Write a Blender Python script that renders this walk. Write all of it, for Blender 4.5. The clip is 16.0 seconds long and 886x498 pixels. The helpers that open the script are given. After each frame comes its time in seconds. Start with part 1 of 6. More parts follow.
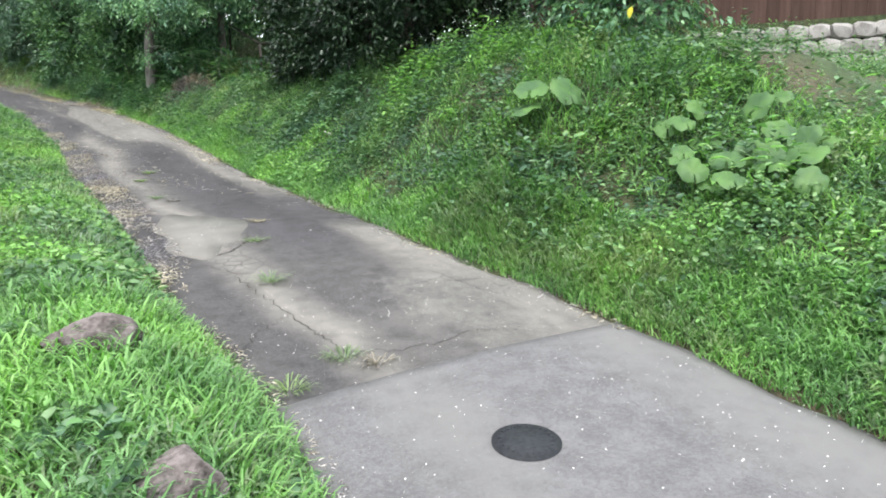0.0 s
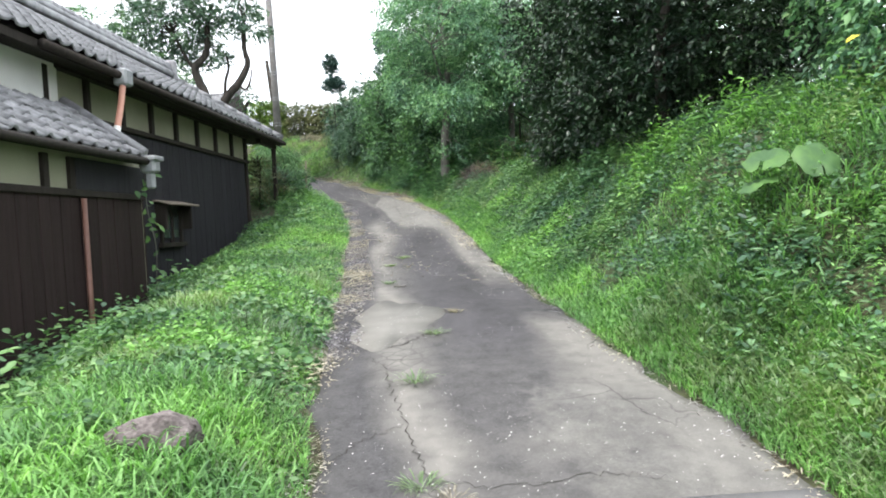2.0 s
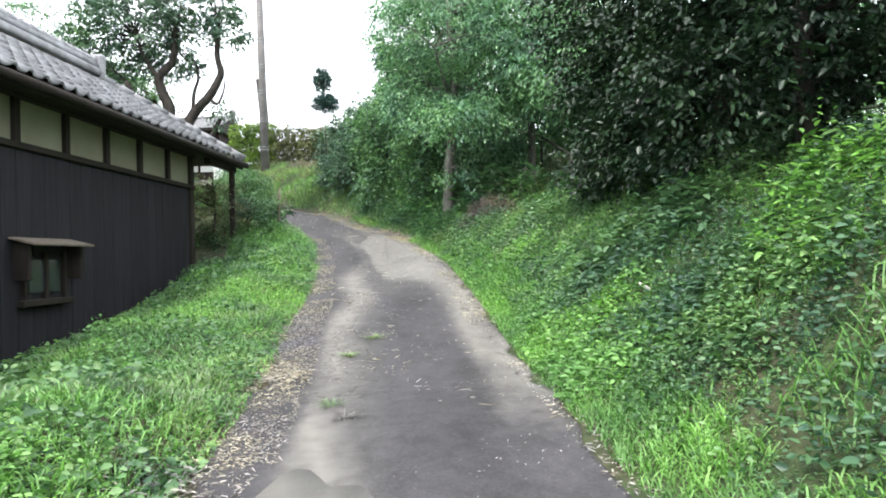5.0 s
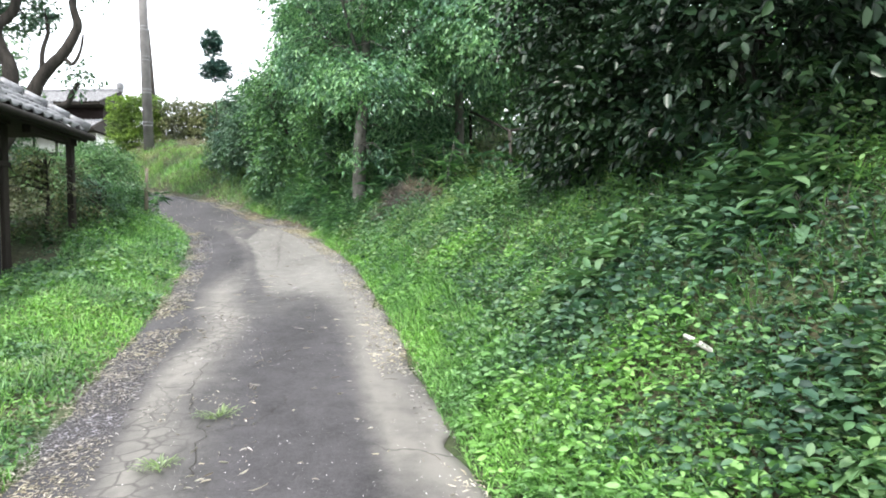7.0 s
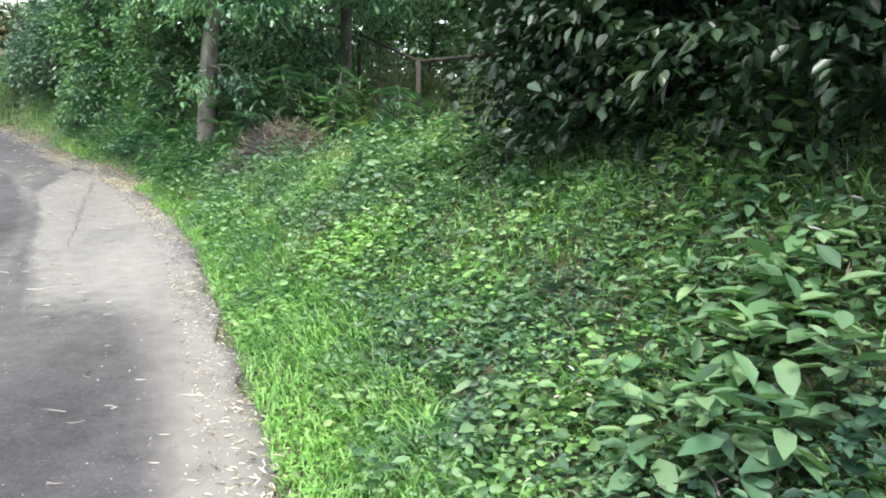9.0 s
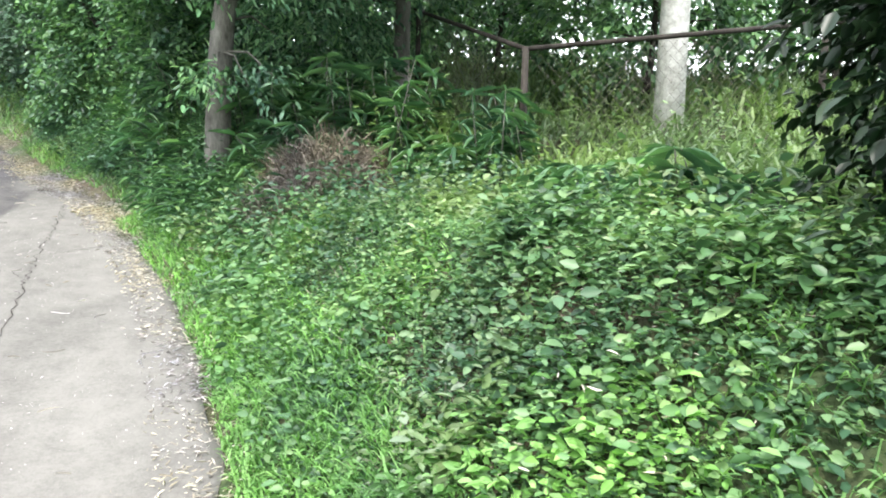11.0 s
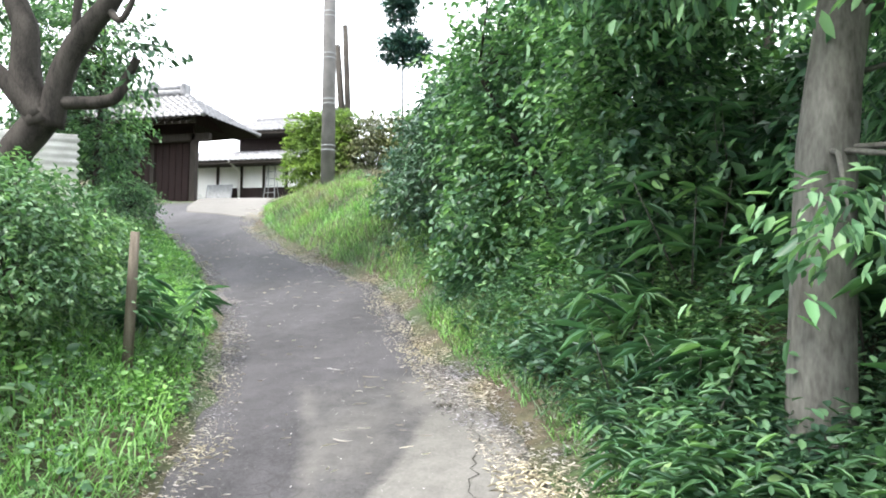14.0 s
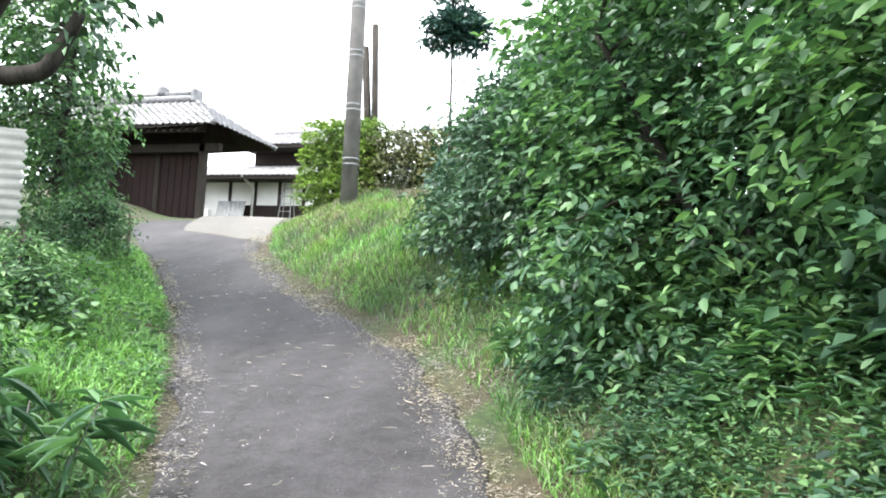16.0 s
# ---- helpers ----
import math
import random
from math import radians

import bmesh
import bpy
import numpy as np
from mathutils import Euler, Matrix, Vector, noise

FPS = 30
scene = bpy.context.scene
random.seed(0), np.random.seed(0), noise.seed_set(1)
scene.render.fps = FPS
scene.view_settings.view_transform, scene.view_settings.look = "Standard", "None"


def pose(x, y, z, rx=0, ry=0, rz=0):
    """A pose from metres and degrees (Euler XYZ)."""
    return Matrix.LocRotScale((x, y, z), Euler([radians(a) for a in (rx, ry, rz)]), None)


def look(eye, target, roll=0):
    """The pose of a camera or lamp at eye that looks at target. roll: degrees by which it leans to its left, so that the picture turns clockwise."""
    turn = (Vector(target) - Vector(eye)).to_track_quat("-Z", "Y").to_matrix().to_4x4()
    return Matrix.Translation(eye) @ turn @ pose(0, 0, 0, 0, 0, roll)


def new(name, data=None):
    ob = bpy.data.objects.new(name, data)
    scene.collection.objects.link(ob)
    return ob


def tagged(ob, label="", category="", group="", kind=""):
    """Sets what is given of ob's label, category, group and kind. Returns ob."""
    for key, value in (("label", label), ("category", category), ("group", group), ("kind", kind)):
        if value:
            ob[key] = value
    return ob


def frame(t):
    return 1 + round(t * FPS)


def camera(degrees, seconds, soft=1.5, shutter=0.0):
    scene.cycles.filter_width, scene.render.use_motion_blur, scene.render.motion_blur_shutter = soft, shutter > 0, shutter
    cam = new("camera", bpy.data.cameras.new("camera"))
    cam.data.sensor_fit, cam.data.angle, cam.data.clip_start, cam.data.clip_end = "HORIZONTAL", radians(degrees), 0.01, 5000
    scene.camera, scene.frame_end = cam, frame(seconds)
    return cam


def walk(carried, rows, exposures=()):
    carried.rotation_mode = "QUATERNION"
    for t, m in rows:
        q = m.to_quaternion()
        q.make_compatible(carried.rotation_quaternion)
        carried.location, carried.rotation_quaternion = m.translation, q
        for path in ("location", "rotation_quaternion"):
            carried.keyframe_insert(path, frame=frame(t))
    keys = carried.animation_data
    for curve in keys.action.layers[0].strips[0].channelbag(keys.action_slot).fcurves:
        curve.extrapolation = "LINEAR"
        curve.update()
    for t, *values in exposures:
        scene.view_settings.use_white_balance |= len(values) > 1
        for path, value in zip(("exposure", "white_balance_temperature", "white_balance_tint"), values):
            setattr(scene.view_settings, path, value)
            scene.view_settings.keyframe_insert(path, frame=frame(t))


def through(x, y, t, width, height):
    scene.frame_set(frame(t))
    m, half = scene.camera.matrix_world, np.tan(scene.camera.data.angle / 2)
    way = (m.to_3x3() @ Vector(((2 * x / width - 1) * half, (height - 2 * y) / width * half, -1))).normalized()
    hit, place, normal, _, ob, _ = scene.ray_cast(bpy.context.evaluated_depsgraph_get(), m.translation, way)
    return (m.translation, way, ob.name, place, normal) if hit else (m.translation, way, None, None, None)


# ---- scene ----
cam = camera(65.6, 16.0, 1.9)
PATH = [
    (0, (-0.019, 0.039, 1.578), (0.786, 1.839, 1.242), -1.6),
    (0.5, (0.33, -0.018, 1.573), (0.885, 1.893, 1.377), -3.2),
    (1, (0.724, 0.065, 1.571), (1.081, 2.025, 1.396), -4.1),
    (1.5, (1.012, 0.271, 1.639), (1.192, 2.261, 1.551), -3.9),
    (2, (1.304, 0.445, 1.591), (1.22, 2.442, 1.519), -3.0),
    (2.5, (1.401, 0.982, 1.615), (1.255, 2.962, 1.375), -2.0),
    (3, (1.532, 1.554, 1.688), (1.497, 3.552, 1.599), -1.3),
    (3.5, (1.473, 2.29, 1.804), (1.354, 4.285, 1.71), -1.8),
    (3.7, (1.448, 2.563, 1.882), (1.325, 4.559, 1.843), -1.7),
    (5.8, (1.269, 5.371, 1.891), (1.231, 7.371, 1.92), -1.2),
    (6, (1.284, 5.637, 1.913), (1.31, 7.637, 1.922), -1.3),
    (6.5, (1.318, 6.344, 2.025), (1.407, 8.342, 2.013), -2.0),
    (7, (1.319, 7.063, 2.098), (1.455, 9.058, 2.078), -1.6),
    (7.5, (1.427, 7.801, 2.168), (1.623, 9.791, 2.132), -2.2),
    (8, (1.318, 8.519, 2.251), (1.605, 10.494, 2.114), -1.5),
    (8.2, (1.32, 8.809, 2.265), (1.655, 10.775, 2.112), -1.0),
    (10.3, (1.295, 11.746, 2.705), (1.962, 13.613, 2.485), 2.3),
    (10.5, (1.251, 12.037, 2.734), (1.884, 13.916, 2.511), 2.2),
    (11, (1.083, 12.737, 2.859), (1.589, 14.653, 2.635), 1.3),
    (11.5, (0.970, 13.498, 2.955), (1.189, 15.472, 2.768), 0.6),
    (12, (0.719, 14.169, 3.048), (0.652, 16.163, 2.948), 1.1),
    (12.5, (0.563, 14.885, 3.139), (0.303, 16.865, 3.098), 1.1),
    (13, (0.337, 15.529, 3.234), (-0.041, 17.493, 3.239), 1.5),
    (13.5, (0.241, 16.203, 3.311), (-0.198, 18.155, 3.362), 0.2),
    (14, (-0.067, 16.809, 3.415), (-0.597, 18.738, 3.500), 0.9),
    (14.5, (-0.281, 17.453, 3.500), (-0.829, 19.375, 3.637), 2.0),
    (15, (-0.660, 18.096, 3.565), (-1.265, 20.001, 3.699), 3.1),
    (15.5, (-0.898, 18.825, 3.684), (-1.411, 20.758, 3.801), 3.0),
    (16, (-1.310, 19.451, 3.811), (-1.891, 21.363, 3.962), 3.0),
]
walk(cam, [(t, look(eye, target, roll)) for t, eye, target, roll in PATH], [(0, 1.1), (3.5, 1.2), (7, 1.4), (11, 1.7), (16, 1.75)])

# ---- world and sun: bright overcast ----
SUN_EL, SUN_AZ = 58.0, 215.0
world = bpy.data.worlds.new("sky")
scene.world = world
world.use_nodes = True
wt = world.node_tree
wt.nodes.clear()
w_out = wt.nodes.new("ShaderNodeOutputWorld")
w_bg = wt.nodes.new("ShaderNodeBackground")
w_sky = wt.nodes.new("ShaderNodeTexSky")
w_sky.sky_type, w_sky.sun_disc = "NISHITA", False
w_sky.sun_elevation, w_sky.sun_rotation = radians(SUN_EL), radians(SUN_AZ)
w_sky.air_density, w_sky.dust_density = 1.0, 4.0
w_mix = wt.nodes.new("ShaderNodeMixRGB")
w_mix.inputs[0].default_value = 0.8
w_mix.inputs[2].default_value = (14.5, 15.2, 16.0, 1)
wt.links.new(w_sky.outputs[0], w_mix.inputs[1])
wt.links.new(w_mix.outputs[0], w_bg.inputs[0])
w_bg.inputs[1].default_value = 0.1
wt.links.new(w_bg.outputs[0], w_out.inputs[0])
sun = new("sun", bpy.data.lights.new("sun", "SUN"))
sun.data.energy, sun.data.angle, sun.data.color = 2.2, radians(12), (1.0, 0.96, 0.9)
sun.matrix_world = pose(0, 0, 30, 90 - SUN_EL, 0, 180 - SUN_AZ)

# ---- numbers of the lie of the land ----
LEFT_Y = [-60, -8, 0, 3.4, 4.8, 6.5, 10, 12, 14.5, 16.9, 18, 19.7, 20.5, 23.4, 26, 30, 34, 40, 80]
LEFT_X = [0.2, 0.5, 0.6, 0.54, 0.19, -0.02, -0.5, -0.88, -1.15, -1.65, -1.8, -2.28, -2.62, -4.3, -6.35, -10.1, -14.3, -18.0, -30]
RIGHT_Y = [-60, -8, 1.9, 2.95, 4.4, 5.8, 7.7, 10, 11, 13.4, 16.2, 17.3, 18.8, 21.1, 22, 23.4, 25, 26.4, 28, 30.9, 32.9, 35.3, 37.5, 40, 80]
RIGHT_X = [4.5, 3.1, 2.96, 2.96, 2.77, 2.35, 2.08, 1.72, 1.58, 1.29, 0.83, 0.62, 0.15, -0.75, -1.4, -2.2, -3.0, -4.3, -6.0, -8.5, -9.6, -10.9, -12.0, -12.6, -20]
RISE_Y = [-60, -8, 0, 3.5, 6, 9, 11.3, 18.3, 19.6, 22.7, 28, 34, 38, 46, 60, 400]
RISE_Z = [-3, -0.5, 0, 0.24, 0.59, 0.84, 1.04, 1.99, 2.235, 2.736, 3.819, 5.272, 6.098, 6.75, 7.1, 7.9]
# extra rise of the upper lane and of all that stands along it
LIFT_Y, LIFT_Z = [11.5, 19.85, 33, 46, 60, 400], [0, 0.16, 0.74, 1.15, 1.3, 1.4]


def lift(y):
    return float(np.interp(y, LIFT_Y, LIFT_Z))



def left_x(y):
    return (np.interp(y - 0.6, LEFT_Y, LEFT_X) + np.interp(y + 0.6, LEFT_Y, LEFT_X) + np.interp(y, LEFT_Y, LEFT_X)) / 3


def right_x(y):
    return (np.interp(y - 0.6, RIGHT_Y, RIGHT_X) + np.interp(y + 0.6, RIGHT_Y, RIGHT_X) + np.interp(y, RIGHT_Y, RIGHT_X)) / 3


def road_z(y):
    return sum(np.interp(y + k, RISE_Y, RISE_Z) for k in (-1.0, -0.5, 0, 0.5, 1.0)) / 5


GRID = np.random.RandomState(5).rand(64, 64)


def value_noise(x, y, size, shift=0):
    """Smooth noise from 0 to 1 with hills of that size in metres."""
    x, y = np.asarray(x, float) / size + 7.3 * shift, np.asarray(y, float) / size + 3.1 * shift
    i, j = np.floor(x).astype(int), np.floor(y).astype(int)
    u, v = x - i, y - j
    u, v = u * u * (3 - 2 * u), v * v * (3 - 2 * v)
    g = lambda a, b: GRID[a % 64, b % 64]
    return (g(i, j) * (1 - u) + g(i + 1, j) * u) * (1 - v) + (g(i, j + 1) * (1 - u) + g(i + 1, j + 1) * u) * v


def ground_z(x, y):
    x, y = np.asarray(x, float), np.asarray(y, float)
    base = road_z(y)
    right, left = x - right_x(y), left_x(y) - x
    rise = np.interp(right, [0, 0.25, 0.5, 1.0, 1.6, 2.2, 3.0, 4.5, 7, 40], [0, 0.05, 0.18, 0.55, 1.15, 1.6, 1.9, 1.95, 1.55, 1.6])
    rise = rise * np.interp(y, [-4, 3, 4.3, 5.6, 7, 20, 26, 40], [0.5, 0.52, 0.58, 0.92, 1.0, 1.0, 0.55, 0.4])
    level = np.interp(y, [11.8, 13.6, 15.5, 17.5, 20, 24], [3.0, 1.2, 0.78, 0.58, 0.72, 1.1])
    rise = np.minimum(rise, level + 0.12 * np.maximum(right - 1.4, 0))
    low = np.interp(left, [0, 0.3, 0.7, 1.3, 1.9, 2.5, 3.2, 8], [0, 0.12, 0.26, 0.26, 0.1, -0.15, -0.7, -1.0])
    flat = np.interp(left, [0, 0.3, 0.9, 1.8, 2.4, 2.9, 8], [0, 0.06, 0.1, 0.05, -0.18, -0.38, -0.5])
    high = np.interp(left, [0, 0.3, 1.0, 2.5, 5, 12], [0, 0.06, 0.28, 0.75, 1.1, 0.9])
    a, b = np.clip((y - 8.6) / 1.2, 0, 1), np.clip((y - 16) / 4.0, 0, 1)
    side = (low * (1 - a) + flat * a) * (1 - b) + high * b
    out = np.maximum(right, left)
    z = base + np.where(right > 0, rise, np.where(left > 0, side, -0.05))
    return z + np.clip(out, 0, 1.0) * (0.16 * (value_noise(x, y, 0.8) - 0.5) + 0.2 * (value_noise(x, y, 2.7, 1) - 0.5))


# ---- materials ----
def material(name):
    m = bpy.data.materials.new(name)
    m.use_nodes = True
    nt = m.node_tree
    return m, nt, nt.nodes["Principled BSDF"]


def node(nt, kind, **values):
    n = nt.nodes.new(kind)
    for key, value in values.items():
        n.inputs[key.replace("_", " ")].default_value = value
    return n


def ramp(nt, source, stops):
    n = nt.nodes.new("ShaderNodeValToRGB")
    while len(n.color_ramp.elements) < len(stops):
        n.color_ramp.elements.new(0.5)
    for e, (at, c) in zip(n.color_ramp.elements, stops):
        e.position, e.color = at, (*c, 1) if len(c) == 3 else c
    nt.links.new(source, n.inputs[0])
    return n.outputs[0]


def grey(v):
    return (v, v, v)


def mixed(nt, factor, a, b, kind="MIX"):
    n = nt.nodes.new("ShaderNodeMixRGB")
    n.blend_type = kind
    for slot, v in zip(n.inputs, (factor, a, b)):
        if hasattr(v, "is_linked"):
            nt.links.new(v, slot)
        else:
            slot.default_value = v if not isinstance(v, tuple) else (*v, 1)
    return n.outputs[0]


def place(nt, scale=(1, 1, 1)):
    g = nt.nodes.new("ShaderNodeNewGeometry")
    mp = nt.nodes.new("ShaderNodeMapping")
    mp.inputs["Scale"].default_value = scale
    nt.links.new(g.outputs["Position"], mp.inputs[0])
    return mp.outputs[0]


def noise_of(nt, vector, scale, detail=4.0, rough=0.55):
    n = node(nt, "ShaderNodeTexNoise", Scale=scale, Detail=detail, Roughness=rough)
    nt.links.new(vector, n.inputs["Vector"])
    return n.outputs[0]


def bump(nt, bsdf, height, strength=0.3, distance=0.01):
    n = node(nt, "ShaderNodeBump", Strength=strength, Distance=distance)
    nt.links.new(height, n.inputs["Height"])
    nt.links.new(n.outputs[0], bsdf.inputs["Normal"])


def leafy(name, dark, mid, light, rough=0.5, through=0.3, patch=1.2):
    """Leaves: each island its own shade, drifting over the plant; some light comes through."""
    m, nt, p = material(name)
    g = nt.nodes.new("ShaderNodeNewGeometry")
    c = ramp(nt, g.outputs["Random Per Island"], [(0.0, dark), (0.5, mid), (1.0, light)])
    n = noise_of(nt, place(nt), patch, 3)
    c = mixed(nt, ramp(nt, n, [(0.36, grey(0)), (0.64, grey(1))]), mixed(nt, 1.0, c, (0.80, 0.78, 0.96), "MULTIPLY"), mixed(nt, 1.0, c, (1.36, 1.26, 1.08), "MULTIPLY"))
    nt.links.new(c, p.inputs["Base Color"])
    p.inputs["Roughness"].default_value = rough
    p.inputs["Specular IOR Level"].default_value = 0.35
    t = nt.nodes.new("ShaderNodeBsdfTranslucent")
    nt.links.new(mixed(nt, 1.0, c, (1.1, 1.3, 0.75), "MULTIPLY"), t.inputs[0])
    mix = node(nt, "ShaderNodeMixShader", Fac=through)
    nt.links.new(p.outputs[0], mix.inputs[1])
    nt.links.new(t.outputs[0], mix.inputs[2])
    nt.links.new(mix.outputs[0], nt.nodes["Material Output"].inputs[0])
    return m


def grainy(name, low, high, scale=6.0, rough=0.8, relief=0.3, stretch=(1, 1, 1), metal=0.0, fine=60.0, vary=0.0):
    """A surface of two tones at two scales, with relief; vary shifts each piece."""
    m, nt, p = material(name)
    v = place(nt, stretch)
    n1, n2 = noise_of(nt, v, scale), noise_of(nt, v, fine, 3)
    c = ramp(nt, mixed(nt, 0.35, n1, n2), [(0.32, low), (0.68, high)])
    if vary:
        o = nt.nodes.new("ShaderNodeObjectInfo")
        c = mixed(nt, 1.0, c, ramp(nt, o.outputs["Random"], [(0, grey(1 - vary)), (1, grey(1 + vary))]), "MULTIPLY")
    nt.links.new(c, p.inputs["Base Color"])
    p.inputs["Roughness"].default_value, p.inputs["Metallic"].default_value = rough, metal
    p.inputs["Specular IOR Level"].default_value = 0.2 if rough >= 0.7 else 0.5
    bump(nt, p, mixed(nt, 0.5, n1, n2), relief)
    return m


GRASS = leafy("grass", (0.046, 0.111, 0.033), (0.146, 0.331, 0.092), (0.257, 0.479, 0.174), 0.5, 0.35)
GRASS_LIGHT = leafy("pale_grass", (0.061, 0.101, 0.041), (0.162, 0.258, 0.108), (0.243, 0.327, 0.213), 0.5, 0.35)
WEED = leafy("weed_leaf", (0.031, 0.074, 0.037), (0.099, 0.214, 0.096), (0.189, 0.314, 0.145), 0.45, 0.3)
# Dark-leaved weeds and vines; in the undergrowth the tone also carries shade.
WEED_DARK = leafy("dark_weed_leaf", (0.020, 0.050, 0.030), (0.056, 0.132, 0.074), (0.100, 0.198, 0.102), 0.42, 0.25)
BUTTERBUR = leafy("butterbur_leaf", (0.050, 0.112, 0.040), (0.092, 0.195, 0.064), (0.140, 0.262, 0.088), 0.55, 0.3, 5.0)
CAMELLIA = leafy("camellia_leaf", (0.006, 0.017, 0.009), (0.014, 0.036, 0.018), (0.034, 0.068, 0.032), 0.36, 0.1)
BROADLEAF = leafy("broad_leaf", (0.036, 0.084, 0.054), (0.112, 0.250, 0.140), (0.260, 0.450, 0.255), 0.4, 0.32)
SHRUB_LEAF = leafy("shrub_leaf", (0.024, 0.062, 0.034), (0.074, 0.170, 0.082), (0.175, 0.330, 0.140), 0.4, 0.28)
BLUE_LEAF = leafy("bluish_leaf", (0.024, 0.052, 0.036), (0.062, 0.132, 0.084), (0.125, 0.225, 0.145), 0.36, 0.2)
YELLOW_LEAF = leafy("yellow_leaf", (0.4, 0.42, 0.03), (0.55, 0.52, 0.05), (0.65, 0.6, 0.1), 0.5, 0.3)
SASA = leafy("bamboo_grass_leaf", (0.026, 0.070, 0.042), (0.074, 0.176, 0.092), (0.142, 0.272, 0.134), 0.4, 0.3)
OLIVE = leafy("olive_leaf", (0.040, 0.050, 0.026), (0.115, 0.140, 0.070), (0.225, 0.245, 0.140), 0.6, 0.2)
TEAL_LEAF = leafy("conifer_leaf", (0.018, 0.050, 0.044), (0.040, 0.105, 0.090), (0.075, 0.165, 0.135), 0.5, 0.15)
TWIGGY = leafy("brown_dead_stem", (0.040, 0.035, 0.026), (0.105, 0.096, 0.074), (0.210, 0.196, 0.160), 0.85, 0.1)
DRY = leafy("dry_grass", (0.066, 0.060, 0.049), (0.182, 0.173, 0.138), (0.352, 0.350, 0.284), 0.8, 0.15)
LITTER = leafy("leaf_litter", (0.15, 0.135, 0.115), (0.40, 0.385, 0.35), (0.64, 0.63, 0.60), 0.85, 0.1)
HEDGE = leafy("hedge_leaf", (0.075, 0.120, 0.036), (0.150, 0.240, 0.065), (0.250, 0.370, 0.110), 0.5, 0.35)
BARK = grainy("bark", (0.045, 0.043, 0.037), (0.20, 0.195, 0.178), 8, 0.9, 0.7, (1, 1, 0.3))
BARK_DARK = grainy("dark_bark", (0.013, 0.011, 0.010), (0.062, 0.055, 0.048), 8, 0.9, 0.7, (1, 1, 0.3))
# Cream plaster with the shade under the eaves mixed into its colour.
PLASTER = grainy("shade_toned_plaster", (0.22, 0.22, 0.16), (0.30, 0.30, 0.22), 2, 0.9, 0.1)
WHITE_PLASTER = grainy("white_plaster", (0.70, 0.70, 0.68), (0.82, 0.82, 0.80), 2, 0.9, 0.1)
BLACK_BOARD = grainy("charred_board", (0.015, 0.0145, 0.018), (0.032, 0.030, 0.036), 3, 0.7, 0.3, (6, 6, 0.4), vary=0.1)
BROWN_BOARD = grainy("brown_board", (0.016, 0.0105, 0.010), (0.031, 0.020, 0.019), 3, 0.75, 0.3, (6, 6, 0.4), vary=0.1)
FENCE_BOARD = grainy("red_brown_board", (0.040, 0.021, 0.017), (0.075, 0.046, 0.038), 3, 0.8, 0.4, (6, 6, 0.4), vary=0.2)
# Reddish gate wood, coloured near black for the deep shade of its eaves.
GATE_WOOD = grainy("eave_shaded_red_wood", (0.011, 0.006, 0.0058), (0.024, 0.0125, 0.0115), 3, 0.8, 0.4, (6, 6, 0.4))
TIMBER = grainy("dark_timber", (0.014, 0.012, 0.010), (0.04, 0.033, 0.028), 5, 0.8, 0.4, (5, 5, 0.5))
WEATHERED = grainy("weathered_wood", (0.12, 0.10, 0.08), (0.26, 0.22, 0.18), 6, 0.9, 0.5, (5, 5, 0.5))
TILE = grainy("roof_tile", (0.07, 0.07, 0.075), (0.28, 0.28, 0.295), 5, 0.36, 0.2, vary=0.22, fine=30)
OLD_COPPER = grainy("brown_pipe", (0.12, 0.055, 0.04), (0.2, 0.1, 0.075), 6, 0.6, 0.1)
COPPER = grainy("painted_pipe", (0.36, 0.16, 0.11), (0.50, 0.25, 0.18), 6, 0.5, 0.1)
ZINC = grainy("zinc", (0.16, 0.17, 0.18), (0.32, 0.33, 0.34), 8, 0.5, 0.15)
WHITE_PIPE = grainy("white_plastic", (0.6, 0.6, 0.58), (0.75, 0.75, 0.73), 8, 0.45, 0.05)
CONCRETE = grainy("pole_concrete", (0.115, 0.109, 0.108), (0.215, 0.204, 0.200), 3, 0.85, 0.25)
PALE_CONCRETE = grainy("pale_concrete", (0.34, 0.33, 0.30), (0.78, 0.77, 0.74), 14, 0.85, 0.3)
STONE = grainy("boulder", (0.022, 0.016, 0.015), (0.23, 0.20, 0.196), 13, 0.9, 1.0, fine=50)
WALL_STONE = grainy("wall_stone", (0.154, 0.143, 0.138), (0.341, 0.330, 0.319), 5, 0.9, 0.6, vary=0.2)
IRON = grainy("cast_iron", (0.012, 0.014, 0.017), (0.034, 0.037, 0.043), 40, 0.7, 0.5)
WIRE = grainy("galvanised_wire", (0.05, 0.045, 0.036), (0.13, 0.115, 0.095), 20, 0.6, 0.1)
SHEET = grainy("corrugated_sheet", (0.45, 0.44, 0.41), (0.66, 0.65, 0.62), 3, 0.6, 0.1)
PETAL = grainy("petal", (0.62, 0.60, 0.58), (0.85, 0.84, 0.82), 20, 0.7, 0.1)

GLASS, nt, p = material("window_glass")
p.inputs["Base Color"].default_value = (0.04, 0.05, 0.05, 1)
p.inputs["Roughness"].default_value = 0.12


